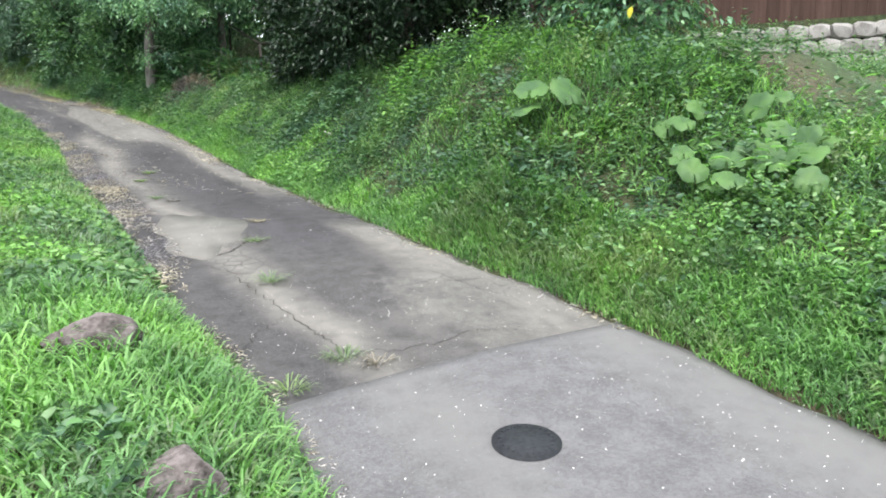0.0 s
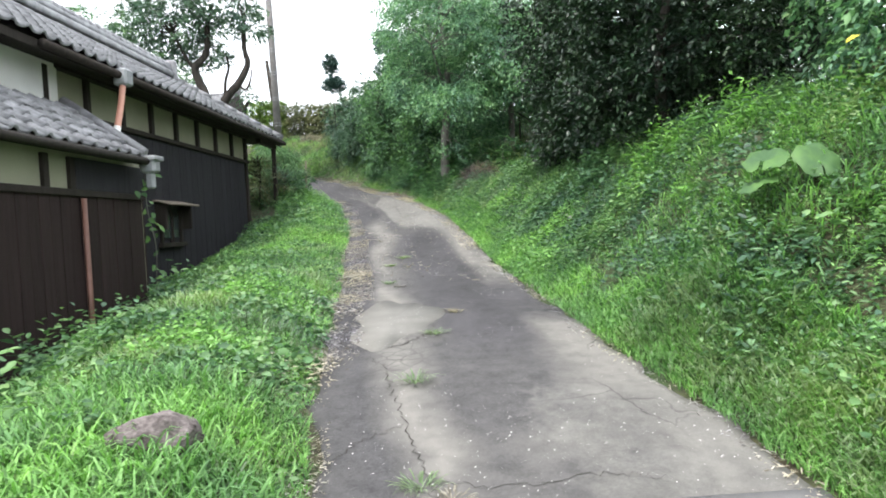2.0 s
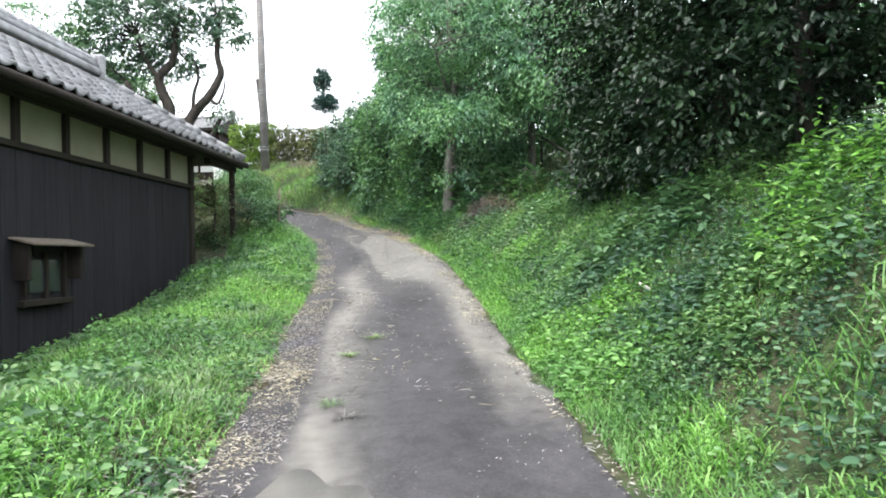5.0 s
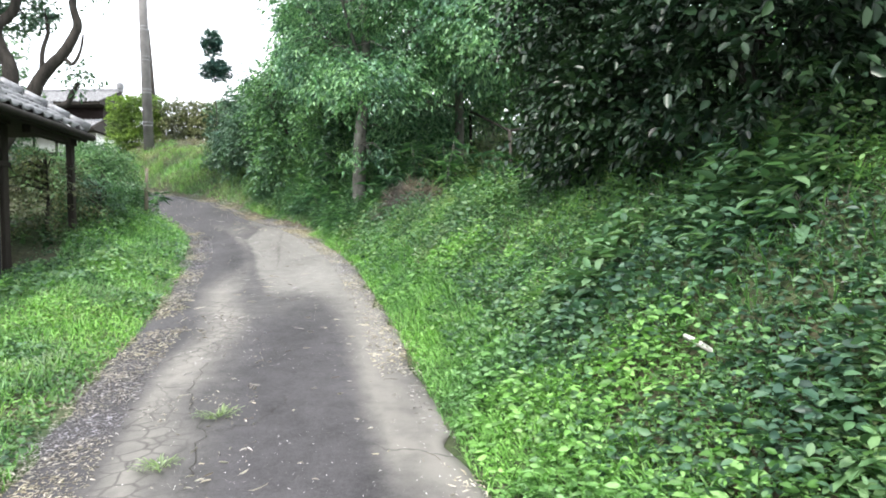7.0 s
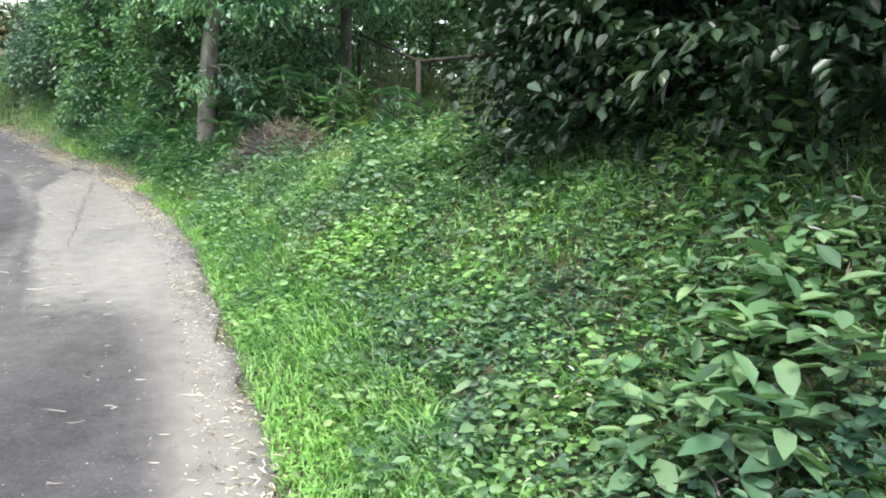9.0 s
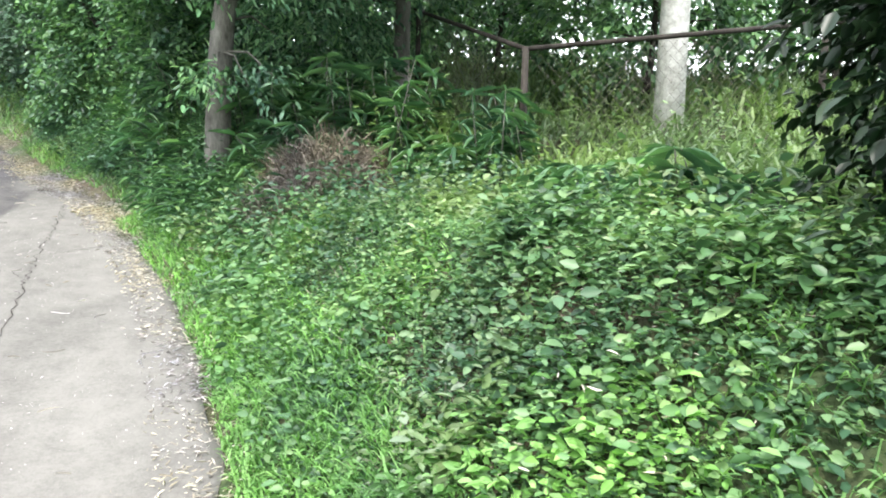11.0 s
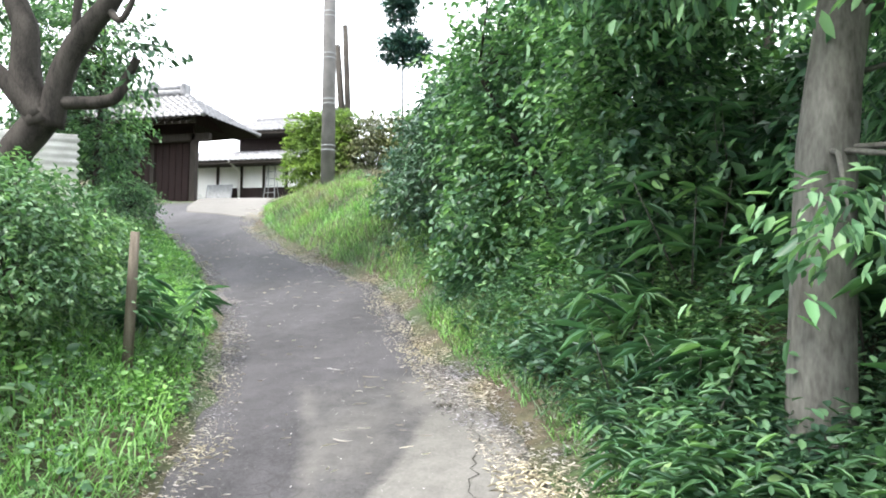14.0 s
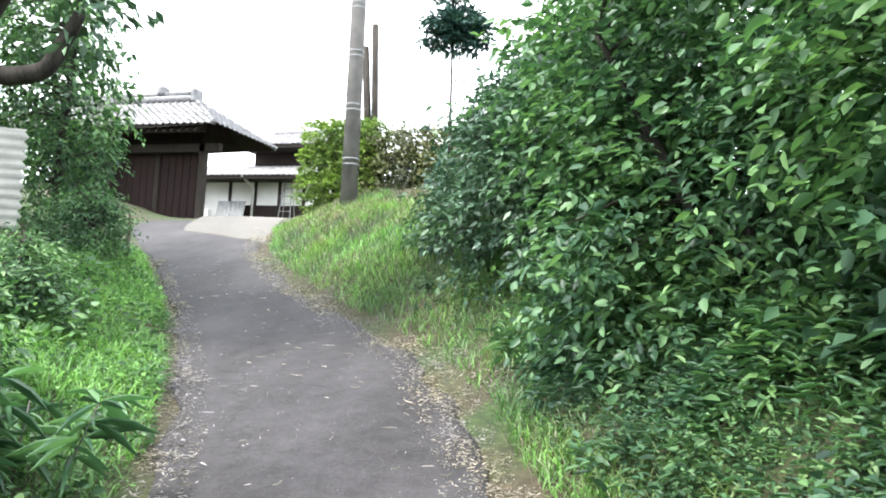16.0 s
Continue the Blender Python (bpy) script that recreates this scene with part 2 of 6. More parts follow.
def soil():
    m, nt, p = material("soil")
    v = place(nt)
    n1, n2 = noise_of(nt, v, 0.9), noise_of(nt, v, 14, 5)
    earth = ramp(nt, n2, [(0.3, (0.03, 0.023, 0.014)), (0.7, (0.085, 0.066, 0.042))])
    moss = ramp(nt, n2, [(0.3, (0.018, 0.034, 0.012)), (0.7, (0.05, 0.08, 0.024))])
    nt.links.new(mixed(nt, ramp(nt, n1, [(0.35, grey(0)), (0.6, grey(1))]), earth, moss), p.inputs["Base Color"])
    p.inputs["Roughness"].default_value = 0.95
    bump(nt, p, n2, 0.8, 0.04)
    return m


def asphalt(name, dark, light, dusty, cracks=True, newer=None, slab=None):
    """Worn asphalt: coarse grain, dusty wheel tracks along the lane, cracks; newer dark asphalt and old concrete where the lane's Wear map has them."""
    m, nt, p = material(name)
    v = place(nt)
    uv = nt.nodes.new("ShaderNodeUVMap")
    uv.uv_map = "UVMap"
    sep = nt.nodes.new("ShaderNodeSeparateXYZ")
    nt.links.new(uv.outputs[0], sep.inputs[0])
    fine, mid = noise_of(nt, v, 130, 4, 0.7), noise_of(nt, v, 7, 5)
    grain = mixed(nt, 0.3, mixed(nt, 0.45, fine, noise_of(nt, v, 42, 3, 0.7)), mid)
    big = noise_of(nt, place(nt, (1, 0.45, 1)), 1.3, 4)
    c = ramp(nt, grain, [(0.40, dark), (0.60, light)])
    wob = nt.nodes.new("ShaderNodeMath")
    wob.operation = "MULTIPLY_ADD"
    nt.links.new(noise_of(nt, place(nt, (0.5, 1, 1)), 0.55, 3), wob.inputs[0])
    wob.inputs[1].default_value = 0.3
    nt.links.new(sep.outputs["X"], wob.inputs[2])
    shifted = nt.nodes.new("ShaderNodeMath")
    shifted.operation = "SUBTRACT"
    nt.links.new(wob.outputs[0], shifted.inputs[0])
    shifted.inputs[1].default_value = 0.15
    tracks = ramp(nt, shifted.outputs[0], [(0.0, grey(0.1)), (0.14, grey(0.0)), (0.27, grey(1.0)), (0.4, grey(0.1)), (0.68, grey(0.1)), (0.86, grey(0.95))])
    streak = mixed(nt, 1.0, tracks, ramp(nt, big, [(0.28, grey(0.35)), (0.52, grey(1.0))]), "MULTIPLY")
    wear = mixed(nt, 1.0, streak, ramp(nt, noise_of(nt, v, 0.8, 2), [(0.54, grey(0.0)), (0.74, grey(0.4))]), "ADD")
    wear = mixed(nt, 1.0, wear, ramp(nt, mid, [(0.2, grey(0.55)), (0.6, grey(1.0))]), "MULTIPLY")
    c = mixed(nt, wear, c, dusty)
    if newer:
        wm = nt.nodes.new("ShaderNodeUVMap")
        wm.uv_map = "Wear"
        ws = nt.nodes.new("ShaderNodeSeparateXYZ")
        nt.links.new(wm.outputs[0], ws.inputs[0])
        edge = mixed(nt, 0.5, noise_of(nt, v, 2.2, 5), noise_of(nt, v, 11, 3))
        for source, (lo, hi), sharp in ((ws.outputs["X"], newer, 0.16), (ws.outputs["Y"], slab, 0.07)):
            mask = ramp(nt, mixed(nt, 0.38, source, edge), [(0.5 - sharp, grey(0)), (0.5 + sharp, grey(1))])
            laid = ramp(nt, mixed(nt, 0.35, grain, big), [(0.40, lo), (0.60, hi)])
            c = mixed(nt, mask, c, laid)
    speck = ramp(nt, noise_of(nt, v, 55, 2), [(0.66, grey(0.0)), (0.74, grey(0.45))])
    c = mixed(nt, speck, c, dusty)
    if cracks:
        warp = node(nt, "ShaderNodeTexNoise", Scale=3.0, Detail=4.0)
        nt.links.new(v, warp.inputs["Vector"])
        vo = node(nt, "ShaderNodeTexVoronoi", Scale=1.1)
        vo.feature = "DISTANCE_TO_EDGE"
        nt.links.new(mixed(nt, 0.25, v, warp.outputs["Color"]), vo.inputs["Vector"])
        line = ramp(nt, vo.outputs["Distance"], [(0.0, grey(1)), (0.008, grey(0))])
        line = mixed(nt, 1.0, line, ramp(nt, noise_of(nt, v, 0.5, 2), [(0.52, grey(0)), (0.62, grey(0.8))]), "MULTIPLY")
        small = node(nt, "ShaderNodeTexVoronoi", Scale=8.0)
        small.feature = "DISTANCE_TO_EDGE"
        nt.links.new(mixed(nt, 0.08, v, warp.outputs["Color"]), small.inputs["Vector"])
        cells = ramp(nt, small.outputs["Distance"], [(0.0, grey(0.9)), (0.07, grey(0))])
        cells = mixed(nt, 1.0, cells, ramp(nt, noise_of(nt, v, 0.45, 2), [(0.46, grey(0)), (0.56, grey(0.9))]), "MULTIPLY")
        cells = mixed(nt, 1.0, cells, ramp(nt, sep.outputs["X"], [(0.4, grey(1)), (0.5, grey(0))]), "MULTIPLY")
        line = mixed(nt, 1.0, line, mixed(nt, 1.0, cells, streak, "MULTIPLY"), "ADD")
        c = mixed(nt, line, c, (0.018, 0.017, 0.016))
    nt.links.new(c, p.inputs["Base Color"])
    p.inputs["Roughness"].default_value = 0.9
    bump(nt, p, fine, 0.5, 0.008)
    return m


SOIL = soil()
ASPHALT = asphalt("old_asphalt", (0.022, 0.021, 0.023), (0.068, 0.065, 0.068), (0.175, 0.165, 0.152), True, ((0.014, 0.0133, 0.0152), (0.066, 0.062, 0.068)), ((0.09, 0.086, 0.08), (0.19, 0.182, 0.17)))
APRON = asphalt("smooth_asphalt", (0.07, 0.068, 0.072), (0.145, 0.142, 0.148), (0.14, 0.137, 0.137), False)
YARD = asphalt("yard_concrete", (0.085, 0.08, 0.073), (0.12, 0.113, 0.104), (0.13, 0.122, 0.112), False)


# ---- mesh helpers ----
def np_mesh(name, verts, faces, m):
    """A mesh from an array of corners and arrays of faces with equal numbers of corners each."""
    me = bpy.data.meshes.new(name)
    faces = [np.asarray(f, dtype=np.int32) for f in faces if len(f)]
    loops = np.concatenate([f.ravel() for f in faces])
    sizes = np.concatenate([np.full(len(f), f.shape[1]) for f in faces])
    me.vertices.add(len(verts))
    me.vertices.foreach_set("co", np.asarray(verts, dtype=np.float32).ravel())
    me.loops.add(len(loops))
    me.loops.foreach_set("vertex_index", loops)
    me.polygons.add(len(sizes))
    me.polygons.foreach_set("loop_start", np.concatenate([[0], np.cumsum(sizes)[:-1]]).astype(np.int32))
    me.update(calc_edges=True)
    me.materials.append(m)
    return me


def under(ob, parent):
    ob.parent = parent
    return ob


def thing(name, label, category, at=(0, 0, 0), group="", kind=""):
    ob = new(name)
    ob.location = at
    ob.empty_display_size = 0.2
    return tagged(ob, label, category, group, kind)


def part(name, data, m, parent, label=""):
    """One mesh object under a thing or a part; its corners are in the parent's space."""
    if isinstance(data, bmesh.types.BMesh):
        me = bpy.data.meshes.new(name)
        data.to_mesh(me)
        data.free()
        me.materials.append(m)
    else:
        me = data
    ob = new(name, me)
    ob.parent = parent
    return tagged(ob, label)


def solo(name, data, m, label, category, group="", kind=""):
    ob = part(name, data, m, None)
    return tagged(ob, label, category, group, kind)


def box(bm, lo, hi, bevel=0.0, m=None):
    """Adds a box between two corners to a bmesh."""
    lo, hi = Vector(lo), Vector(hi)
    made = bmesh.ops.create_cube(bm, size=1.0)["verts"]
    for v in made:
        v.co = Vector([lo[k] + (v.co[k] + 0.5) * (hi[k] - lo[k]) for k in range(3)])
    if bevel:
        edges = list({e for v in made for e in v.link_edges})
        made = bmesh.ops.bevel(bm, geom=edges, offset=bevel, segments=1, affect="EDGES")["verts"]
    if m is not None:
        bmesh.ops.transform(bm, matrix=m, verts=[v for v in made if v.is_valid])
    return bm


def boxed(lo, hi, bevel=0.0, m=None):
    return box(bmesh.new(), lo, hi, bevel, m)


def tube(bm, points, radii, sides=8, rough=0.0, seed=0):
    """A tapered tube along points."""
    rnd = random.Random(seed)
    points = [Vector(p) for p in points]
    rings = []
    for k, pt in enumerate(points):
        d = (points[min(k + 1, len(points) - 1)] - points[max(k - 1, 0)]).normalized()
        side = d.cross(Vector((0.31, 0.95, 0.05))).normalized()
        other = d.cross(side)
        ring = []
        for s in range(sides):
            a = 2 * math.pi * s / sides
            r = radii[k] * (1 + rough * (rnd.random() - 0.5))
            ring.append(bm.verts.new(pt + side * (r * math.cos(a)) + other * (r * math.sin(a))))
        rings.append(ring)
    for a, b in zip(rings, rings[1:]):
        for s in range(sides):
            bm.faces.new((a[s], a[(s + 1) % sides], b[(s + 1) % sides], b[s]))
    bm.faces.new(rings[0][::-1])
    bm.faces.new(rings[-1])
    for f in bm.faces:
        f.smooth = True
    return bm


def bent(points, n=6):
    """More points on a smooth line through the given ones."""
    pts = [Vector(p) for p in points]
    out = []
    for k in range(len(pts) - 1):
        a, b, c, d = pts[max(k - 1, 0)], pts[k], pts[k + 1], pts[min(k + 2, len(pts) - 1)]
        for i in range(n):
            t = i / n
            out.append(0.5 * ((2 * b) + (c - a) * t + (2 * a - 5 * b + 4 * c - d) * t * t + (3 * b - a - 3 * c + d) * t ** 3))
    out.append(pts[-1])
    return out


def unit(a):
    return a / np.maximum(np.linalg.norm(a, axis=1, keepdims=True), 1e-9)


LEAF_FINE = (np.array([(0, 0, 0), (0.3, 0.42, 0.07), (0.68, 0.36, 0.02), (1, 0, -0.12), (0.68, -0.36, 0.02), (0.3, -0.42, 0.07)]), [[(0, 1, 2, 3), (0, 3, 4, 5)]])
LEAF = (np.array([(0, 0, 0), (0.45, 0.5, 0.08), (1, 0, -0.1), (0.45, -0.5, 0.08)]), [[(0, 1, 2), (0, 2, 3)]])
BLADE = (np.array([(0, 0.4, 0), (0, -0.4, 0), (0.5, 0.5, 0.06), (0.5, -0.5, 0.06), (0.86, 0.38, 0.25), (0.86, -0.38, 0.25), (0.95, 0, 0.55)]), [[(0, 1, 3, 2), (2, 3, 5, 4)], [(4, 5, 6)]])
LANCE = (np.array([(0, 0, 0), (0.25, 0.5, 0.03), (0.6, 0.35, -0.05), (1, 0, -0.3), (0.6, -0.35, -0.05), (0.25, -0.5, 0.03)]), [[(0, 1, 2, 3), (0, 3, 4, 5)]])


def scatter(name, shape, at, along, up, length, width, m):
    """One mesh of many small leaves: where, which way, and how large each is."""
    tv, tf = shape
    n, k = len(at), len(tv)
    along = unit(along)
    side = unit(np.cross(up, along))
    up = np.cross(along, side)
    v = at[:, None] + (length[:, None, None] * tv[None, :, 0, None]) * along[:, None] + (width[:, None, None] * tv[None, :, 1, None]) * side[:, None] + (length[:, None, None] * tv[None, :, 2, None]) * up[:, None]
    base = (np.arange(n) * k)[:, None, None]
    faces = [(np.array(f)[None] + base).reshape(-1, len(f[0])) for f in tf]
    return np_mesh(name, v.reshape(-1, 3), faces, m)


RNG = np.random.RandomState(11)


def directions(n, upward=0.0):
    d = RNG.normal(size=(n, 3))
    d[:, 2] += upward
    return unit(d)


def crown_mesh(name, blobs, count, size, m, shape=LEAF, droop=0.5, clump=14, spread=0.22, ratio=0.5, shell=0.55):
    """Leaves in small sprays spread over uneven blobs (centre, radii), thinning inwards, with gaps."""
    vol = np.array([b[1][0] * b[1][1] + b[1][1] * b[1][2] + b[1][0] * b[1][2] for b in blobs])
    sprays = max(8, count // clump)
    which = RNG.choice(len(blobs), sprays, p=vol / vol.sum())
    c = np.array([b[0] for b in blobs])[which]
    r = np.array([b[1] for b in blobs])[which]
    d = directions(sprays, 0.15)
    lump = 0.75 + 0.5 * value_noise(d[:, 0] * 3 + which * 5, d[:, 1] * 3 + d[:, 2] * 4, 1.0, 2)
    depth = 1 - (1 - shell) * RNG.rand(sprays) ** 2.2
    heart = c + d * r * (lump * depth)[:, None]
    out = unit(d + 0.4 * RNG.normal(size=d.shape))
    k = np.repeat(np.arange(sprays), clump)
    n = len(k)
    # each spray is a short arching twig with leaves in turns on both sides
    twig = unit(out * (1, 1, 0.45))
    across = unit(np.cross(twig, np.array([0.0, 0.0, 1.0]) + 0.25 * RNG.normal(size=twig.shape)))
    reach = spread * 2.7 * (0.6 + 0.8 * RNG.rand(sprays))
    q = RNG.rand(n)
    hand = np.where(RNG.rand(n) < 0.5, -1.0, 1.0)
    at = heart[k] + twig[k] * ((q - 0.35) * reach[k])[:, None] + across[k] * (hand * RNG.rand(n) * spread * 0.6 * (1.1 - 0.6 * q))[:, None] + RNG.normal(size=(n, 3)) * spread * 0.2
    at[:, 2] -= droop * spread * 1.2 * q * q
    along = twig[k] * 0.55 + across[k] * (hand * 0.75)[:, None] + RNG.normal(size=(n, 3)) * 0.33
    along[:, 2] -= droop * 0.9
    up = RNG.normal(size=(n, 3)) * 0.4 + np.array([0, 0, 1.0])
    ln = size * (0.6 + 0.8 * RNG.rand(n))
    return scatter(name, shape, at, along, up, ln, ln * ratio, m), heart


def plant(name, label, category, base, stems, blobs, count, size, leaf, bark=BARK, twigs=40, group="", up=None, aside=0.0, **kw):
    """A tree or shrub: tapered trunk and limbs, twigs out to the sprays, a crown of many leaves. stems: (points, radius at foot, at tip)."""
    t = thing(name, label, category, base, group)
    o = Vector(base)
    dz = Vector((aside, 0, lift(base[1]) if up is None else up))
    stems = [([Vector(q) + dz for q in pts], r0, r1) for pts, r0, r1 in stems]
    blobs = [(tuple(Vector(c) + dz), r) for c, r in blobs]
    tips = []
    for k, (pts, r0, r1) in enumerate(stems):
        line = bent([Vector(q) - o for q in pts], 5)
        n = len(line) - 1
        part("trunk" if k == 0 else "limb", tube(bmesh.new(), line, [r0 + (r1 - r0) * i / n for i in range(n + 1)], 9, 0.12, k), bark, t)
        tips += line[n // 3:]
    local = [(tuple(Vector(c) - o), r) for c, r in blobs]
    me, heart = crown_mesh("crown", local, count, size, leaf, **kw)
    part("crown", me, leaf, t)
    if twigs and tips:
        bm = bmesh.new()
        for h in heart[RNG.choice(len(heart), min(twigs, len(heart)), replace=False)]:
            h = Vector(h)
            foot = min(tips, key=lambda q: (q - h).length + 0.4 * max(0, q.z - h.z))
            mid = foot.lerp(h, 0.5) + Vector((0, 0, 0.12))
            tube(bm, [foot, mid, h], [0.018, 0.011, 0.004], 4)
        tagged(part("branchwork", bm, bark, t), kind="stuff")
    return t


# ---- ground, road ----
def grid_mesh(name, xs, ys, zf, m):
    X, Y = np.meshgrid(xs, ys)
    v = np.stack([X, Y, zf(X, Y)], -1).reshape(-1, 3)
    w = len(xs)
    i = (np.arange(len(ys) - 1)[:, None] * w + np.arange(w - 1)[None]).ravel()
    return np_mesh(name, v, [np.stack([i, i + 1, i + w + 1, i + w], -1)], m)


far = [60, 80, 120, 200, 400, 900, 2000]
ground = new("ground", grid_mesh("ground", np.array([-q for q in far[::-1]] + list(np.arange(-40, -14, 1.0)) + list(np.arange(-14, 9, 0.2)) + list(np.arange(9, 40, 1.0)) + far),
    np.array([-q for q in far[::-1]] + list(np.arange(-40, -6, 1.0)) + list(np.arange(-6, 42, 0.2)) + list(np.arange(42, 58, 1.0)) + far), ground_z, SOIL))
tagged(ground, "sloping earth bank and verges with mossy soil", "ground", kind="structure")


def lane_z(x, y):
    """The lane's surface, with its crown and dips."""
    u = (x - left_x(y)) / (right_x(y) - left_x(y))
    return road_z(y) + 0.03 * (1 - (2 * u - 1) ** 2) + 0.012 * (value_noise(x, y, 0.6, 6) - 0.5)


def lane(name, y0, y1, u0, u1, m, lift, label, shift=lambda u: 0.0, ragged=0.05, step=0.1):
    """A stretch of the lane between two shares of its width, with ragged edges and thickness."""
    ys = np.linspace(y0, y1, max(2, int((y1 - y0) / step)))
    us = np.linspace(u0, u1, 25)
    Y, U = np.meshgrid(ys, us, indexing="ij")
    Y = Y + np.vectorize(shift)(U)
    xl, xr = left_x(Y), right_x(Y)
    X = xl + (xr - xl) * U
    edge = (np.abs(U - 0.5) * 2) ** 8
    X = X + edge * np.sign(U - 0.5) * ragged * 2 * (value_noise(Y, U * 3, 0.35, 4) - 0.5) * 2
    Z = road_z(Y) + lift + 0.03 * (1 - (2 * U - 1) ** 2) + 0.012 * (value_noise(X, Y, 0.6, 6) - 0.5)
    top = np.stack([X, Y, Z], -1)
    rows, cols = len(ys), len(us)
    v = np.concatenate([top.reshape(-1, 3), (top - [0, 0, 0.09]).reshape(-1, 3)])
    i = (np.arange(rows - 1)[:, None] * cols + np.arange(cols - 1)[None]).ravel()
    n = rows * cols
    rim = list(range(cols)) + [r * cols + cols - 1 for r in range(1, rows)] + [(rows - 1) * cols + c for c in range(cols - 2, -1, -1)] + [r * cols for r in range(rows - 2, 0, -1)]
    walls = [(a, a + n, b + n, b) for a, b in zip(rim, rim[1:] + rim[:1])]
    me = np_mesh(name, v, [np.stack([i, i + 1, i + cols + 1, i + cols], -1), np.array(walls)], m)
    layer = me.uv_layers.new(name="UVMap")
    loops = np.zeros(len(me.loops), dtype=np.int32)
    me.loops.foreach_get("vertex_index", loops)
    uv = np.stack([np.tile(U.ravel(), 2), np.tile(Y.ravel() * 0.3, 2)], -1)
    layer.data.foreach_set("uv", uv[loops].astype(np.float32).ravel())
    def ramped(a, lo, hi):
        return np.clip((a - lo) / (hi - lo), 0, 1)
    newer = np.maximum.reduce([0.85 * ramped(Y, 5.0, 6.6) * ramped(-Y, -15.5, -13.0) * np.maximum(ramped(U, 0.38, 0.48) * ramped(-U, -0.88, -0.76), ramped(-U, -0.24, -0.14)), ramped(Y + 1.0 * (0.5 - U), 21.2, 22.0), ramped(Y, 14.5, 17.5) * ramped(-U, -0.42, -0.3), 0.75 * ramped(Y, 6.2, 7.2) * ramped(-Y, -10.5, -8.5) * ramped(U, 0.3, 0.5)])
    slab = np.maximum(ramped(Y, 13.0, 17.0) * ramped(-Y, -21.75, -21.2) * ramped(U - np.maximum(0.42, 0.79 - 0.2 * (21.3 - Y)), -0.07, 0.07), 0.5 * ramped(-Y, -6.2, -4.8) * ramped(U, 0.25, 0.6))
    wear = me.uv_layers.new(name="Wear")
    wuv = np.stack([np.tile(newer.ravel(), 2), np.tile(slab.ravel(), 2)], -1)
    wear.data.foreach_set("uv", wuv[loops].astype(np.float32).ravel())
    return tagged(new(name, me), label, "road", kind="structure")


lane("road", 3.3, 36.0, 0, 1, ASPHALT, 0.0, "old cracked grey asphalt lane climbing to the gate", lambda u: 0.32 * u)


def crack(points, width, seed):
    """An open crack in the lane: a ragged dark ribbon."""
    rnd = random.Random(seed)
    width *= 0.5
    line = bent([(x, y, 0) for x, y in points], 14)
    v, n = [], len(line)
    for k, q in enumerate(line):
        w = width * (0.35 + 0.9 * rnd.random()) * min(1, 0.3 + 4 * min(k, n - 1 - k) / n)
        d = (line[min(k + 1, n - 1)] - line[max(k - 1, 0)]).normalized()
        s = Vector((-d.y, d.x, 0))
        q = q + s * rnd.uniform(-0.03, 0.03)
        for e in (-1, 1):
            a = q + s * (e * w)
            v.append((a.x, a.y, float(lane_z(np.array(a.x), np.array(a.y))) + 0.004))
    me = np_mesh("road_crack", np.array(v), [np.array([(2 * k, 2 * k + 1, 2 * k + 3, 2 * k + 2) for k in range(n - 1)])], CRACK)
    tagged(new("road_crack", me), "dark open crack in the old asphalt", "crack", kind="structure")


CRACK = grainy("crack_dirt", (0.016, 0.015, 0.013), (0.042, 0.039, 0.034), 30, 0.95, 0.4)
crack([(1.12, 3.5), (1.0, 3.9), (0.86, 4.5), (0.7, 5.1), (0.58, 5.6), (0.3, 5.9)], 0.0066, 1)
crack([(0.12, 6.3), (0.3, 6.02), (0.6, 6.05), (0.86, 6.4), (0.98, 7.0)], 0.013, 2)
crack([(1.0, 3.85), (1.4, 3.72), (1.9, 3.8), (2.2, 3.75)], 0.0055, 3)
crack([(0.86, 4.5), (0.6, 4.3), (0.45, 4.0)], 0.0055, 4)
crack([(0.7, 5.1), (1.1, 5.3), (1.5, 5.25)], 0.0044, 5)
crack([(-0.3, 16.6), (-0.5, 17.9), (-0.6, 18.4), (-0.7, 19.2), (-0.76, 19.7), (-0.9, 20.6), (-1.1, 21.4)], 0.0088, 6)
crack([(-0.66, 18.8), (-0.4, 19.0), (-0.1, 19.15), (0.05, 19.0)], 0.0088, 7)
crack([(-0.1, 19.15), (-0.05, 18.6), (0.2, 18.1)], 0.0055, 8)
crack([(-0.55, 18.2), (-0.9, 18.5), (-1.2, 18.3)], 0.0055, 9)
crack([(0.3, 10.2), (0.2, 11.0), (-0.1, 11.8), (-0.15, 12.8)], 0.0055, 10)
crack([(0.2, 11.0), (0.5, 11.2), (0.6, 11.7)], 0.0055, 11)
lane("pavement", -14, 3.32, 0, 1, APRON, 0.012, "smooth light grey asphalt apron at the foot of the lane", lambda u: 0.32 * u, 0.02)
lane("road_patch", 34.2, 40.5, 0.42, 1.15, YARD, 0.02, "pale concrete yard before the gate", lambda u: -2.0 * u, 0.02)


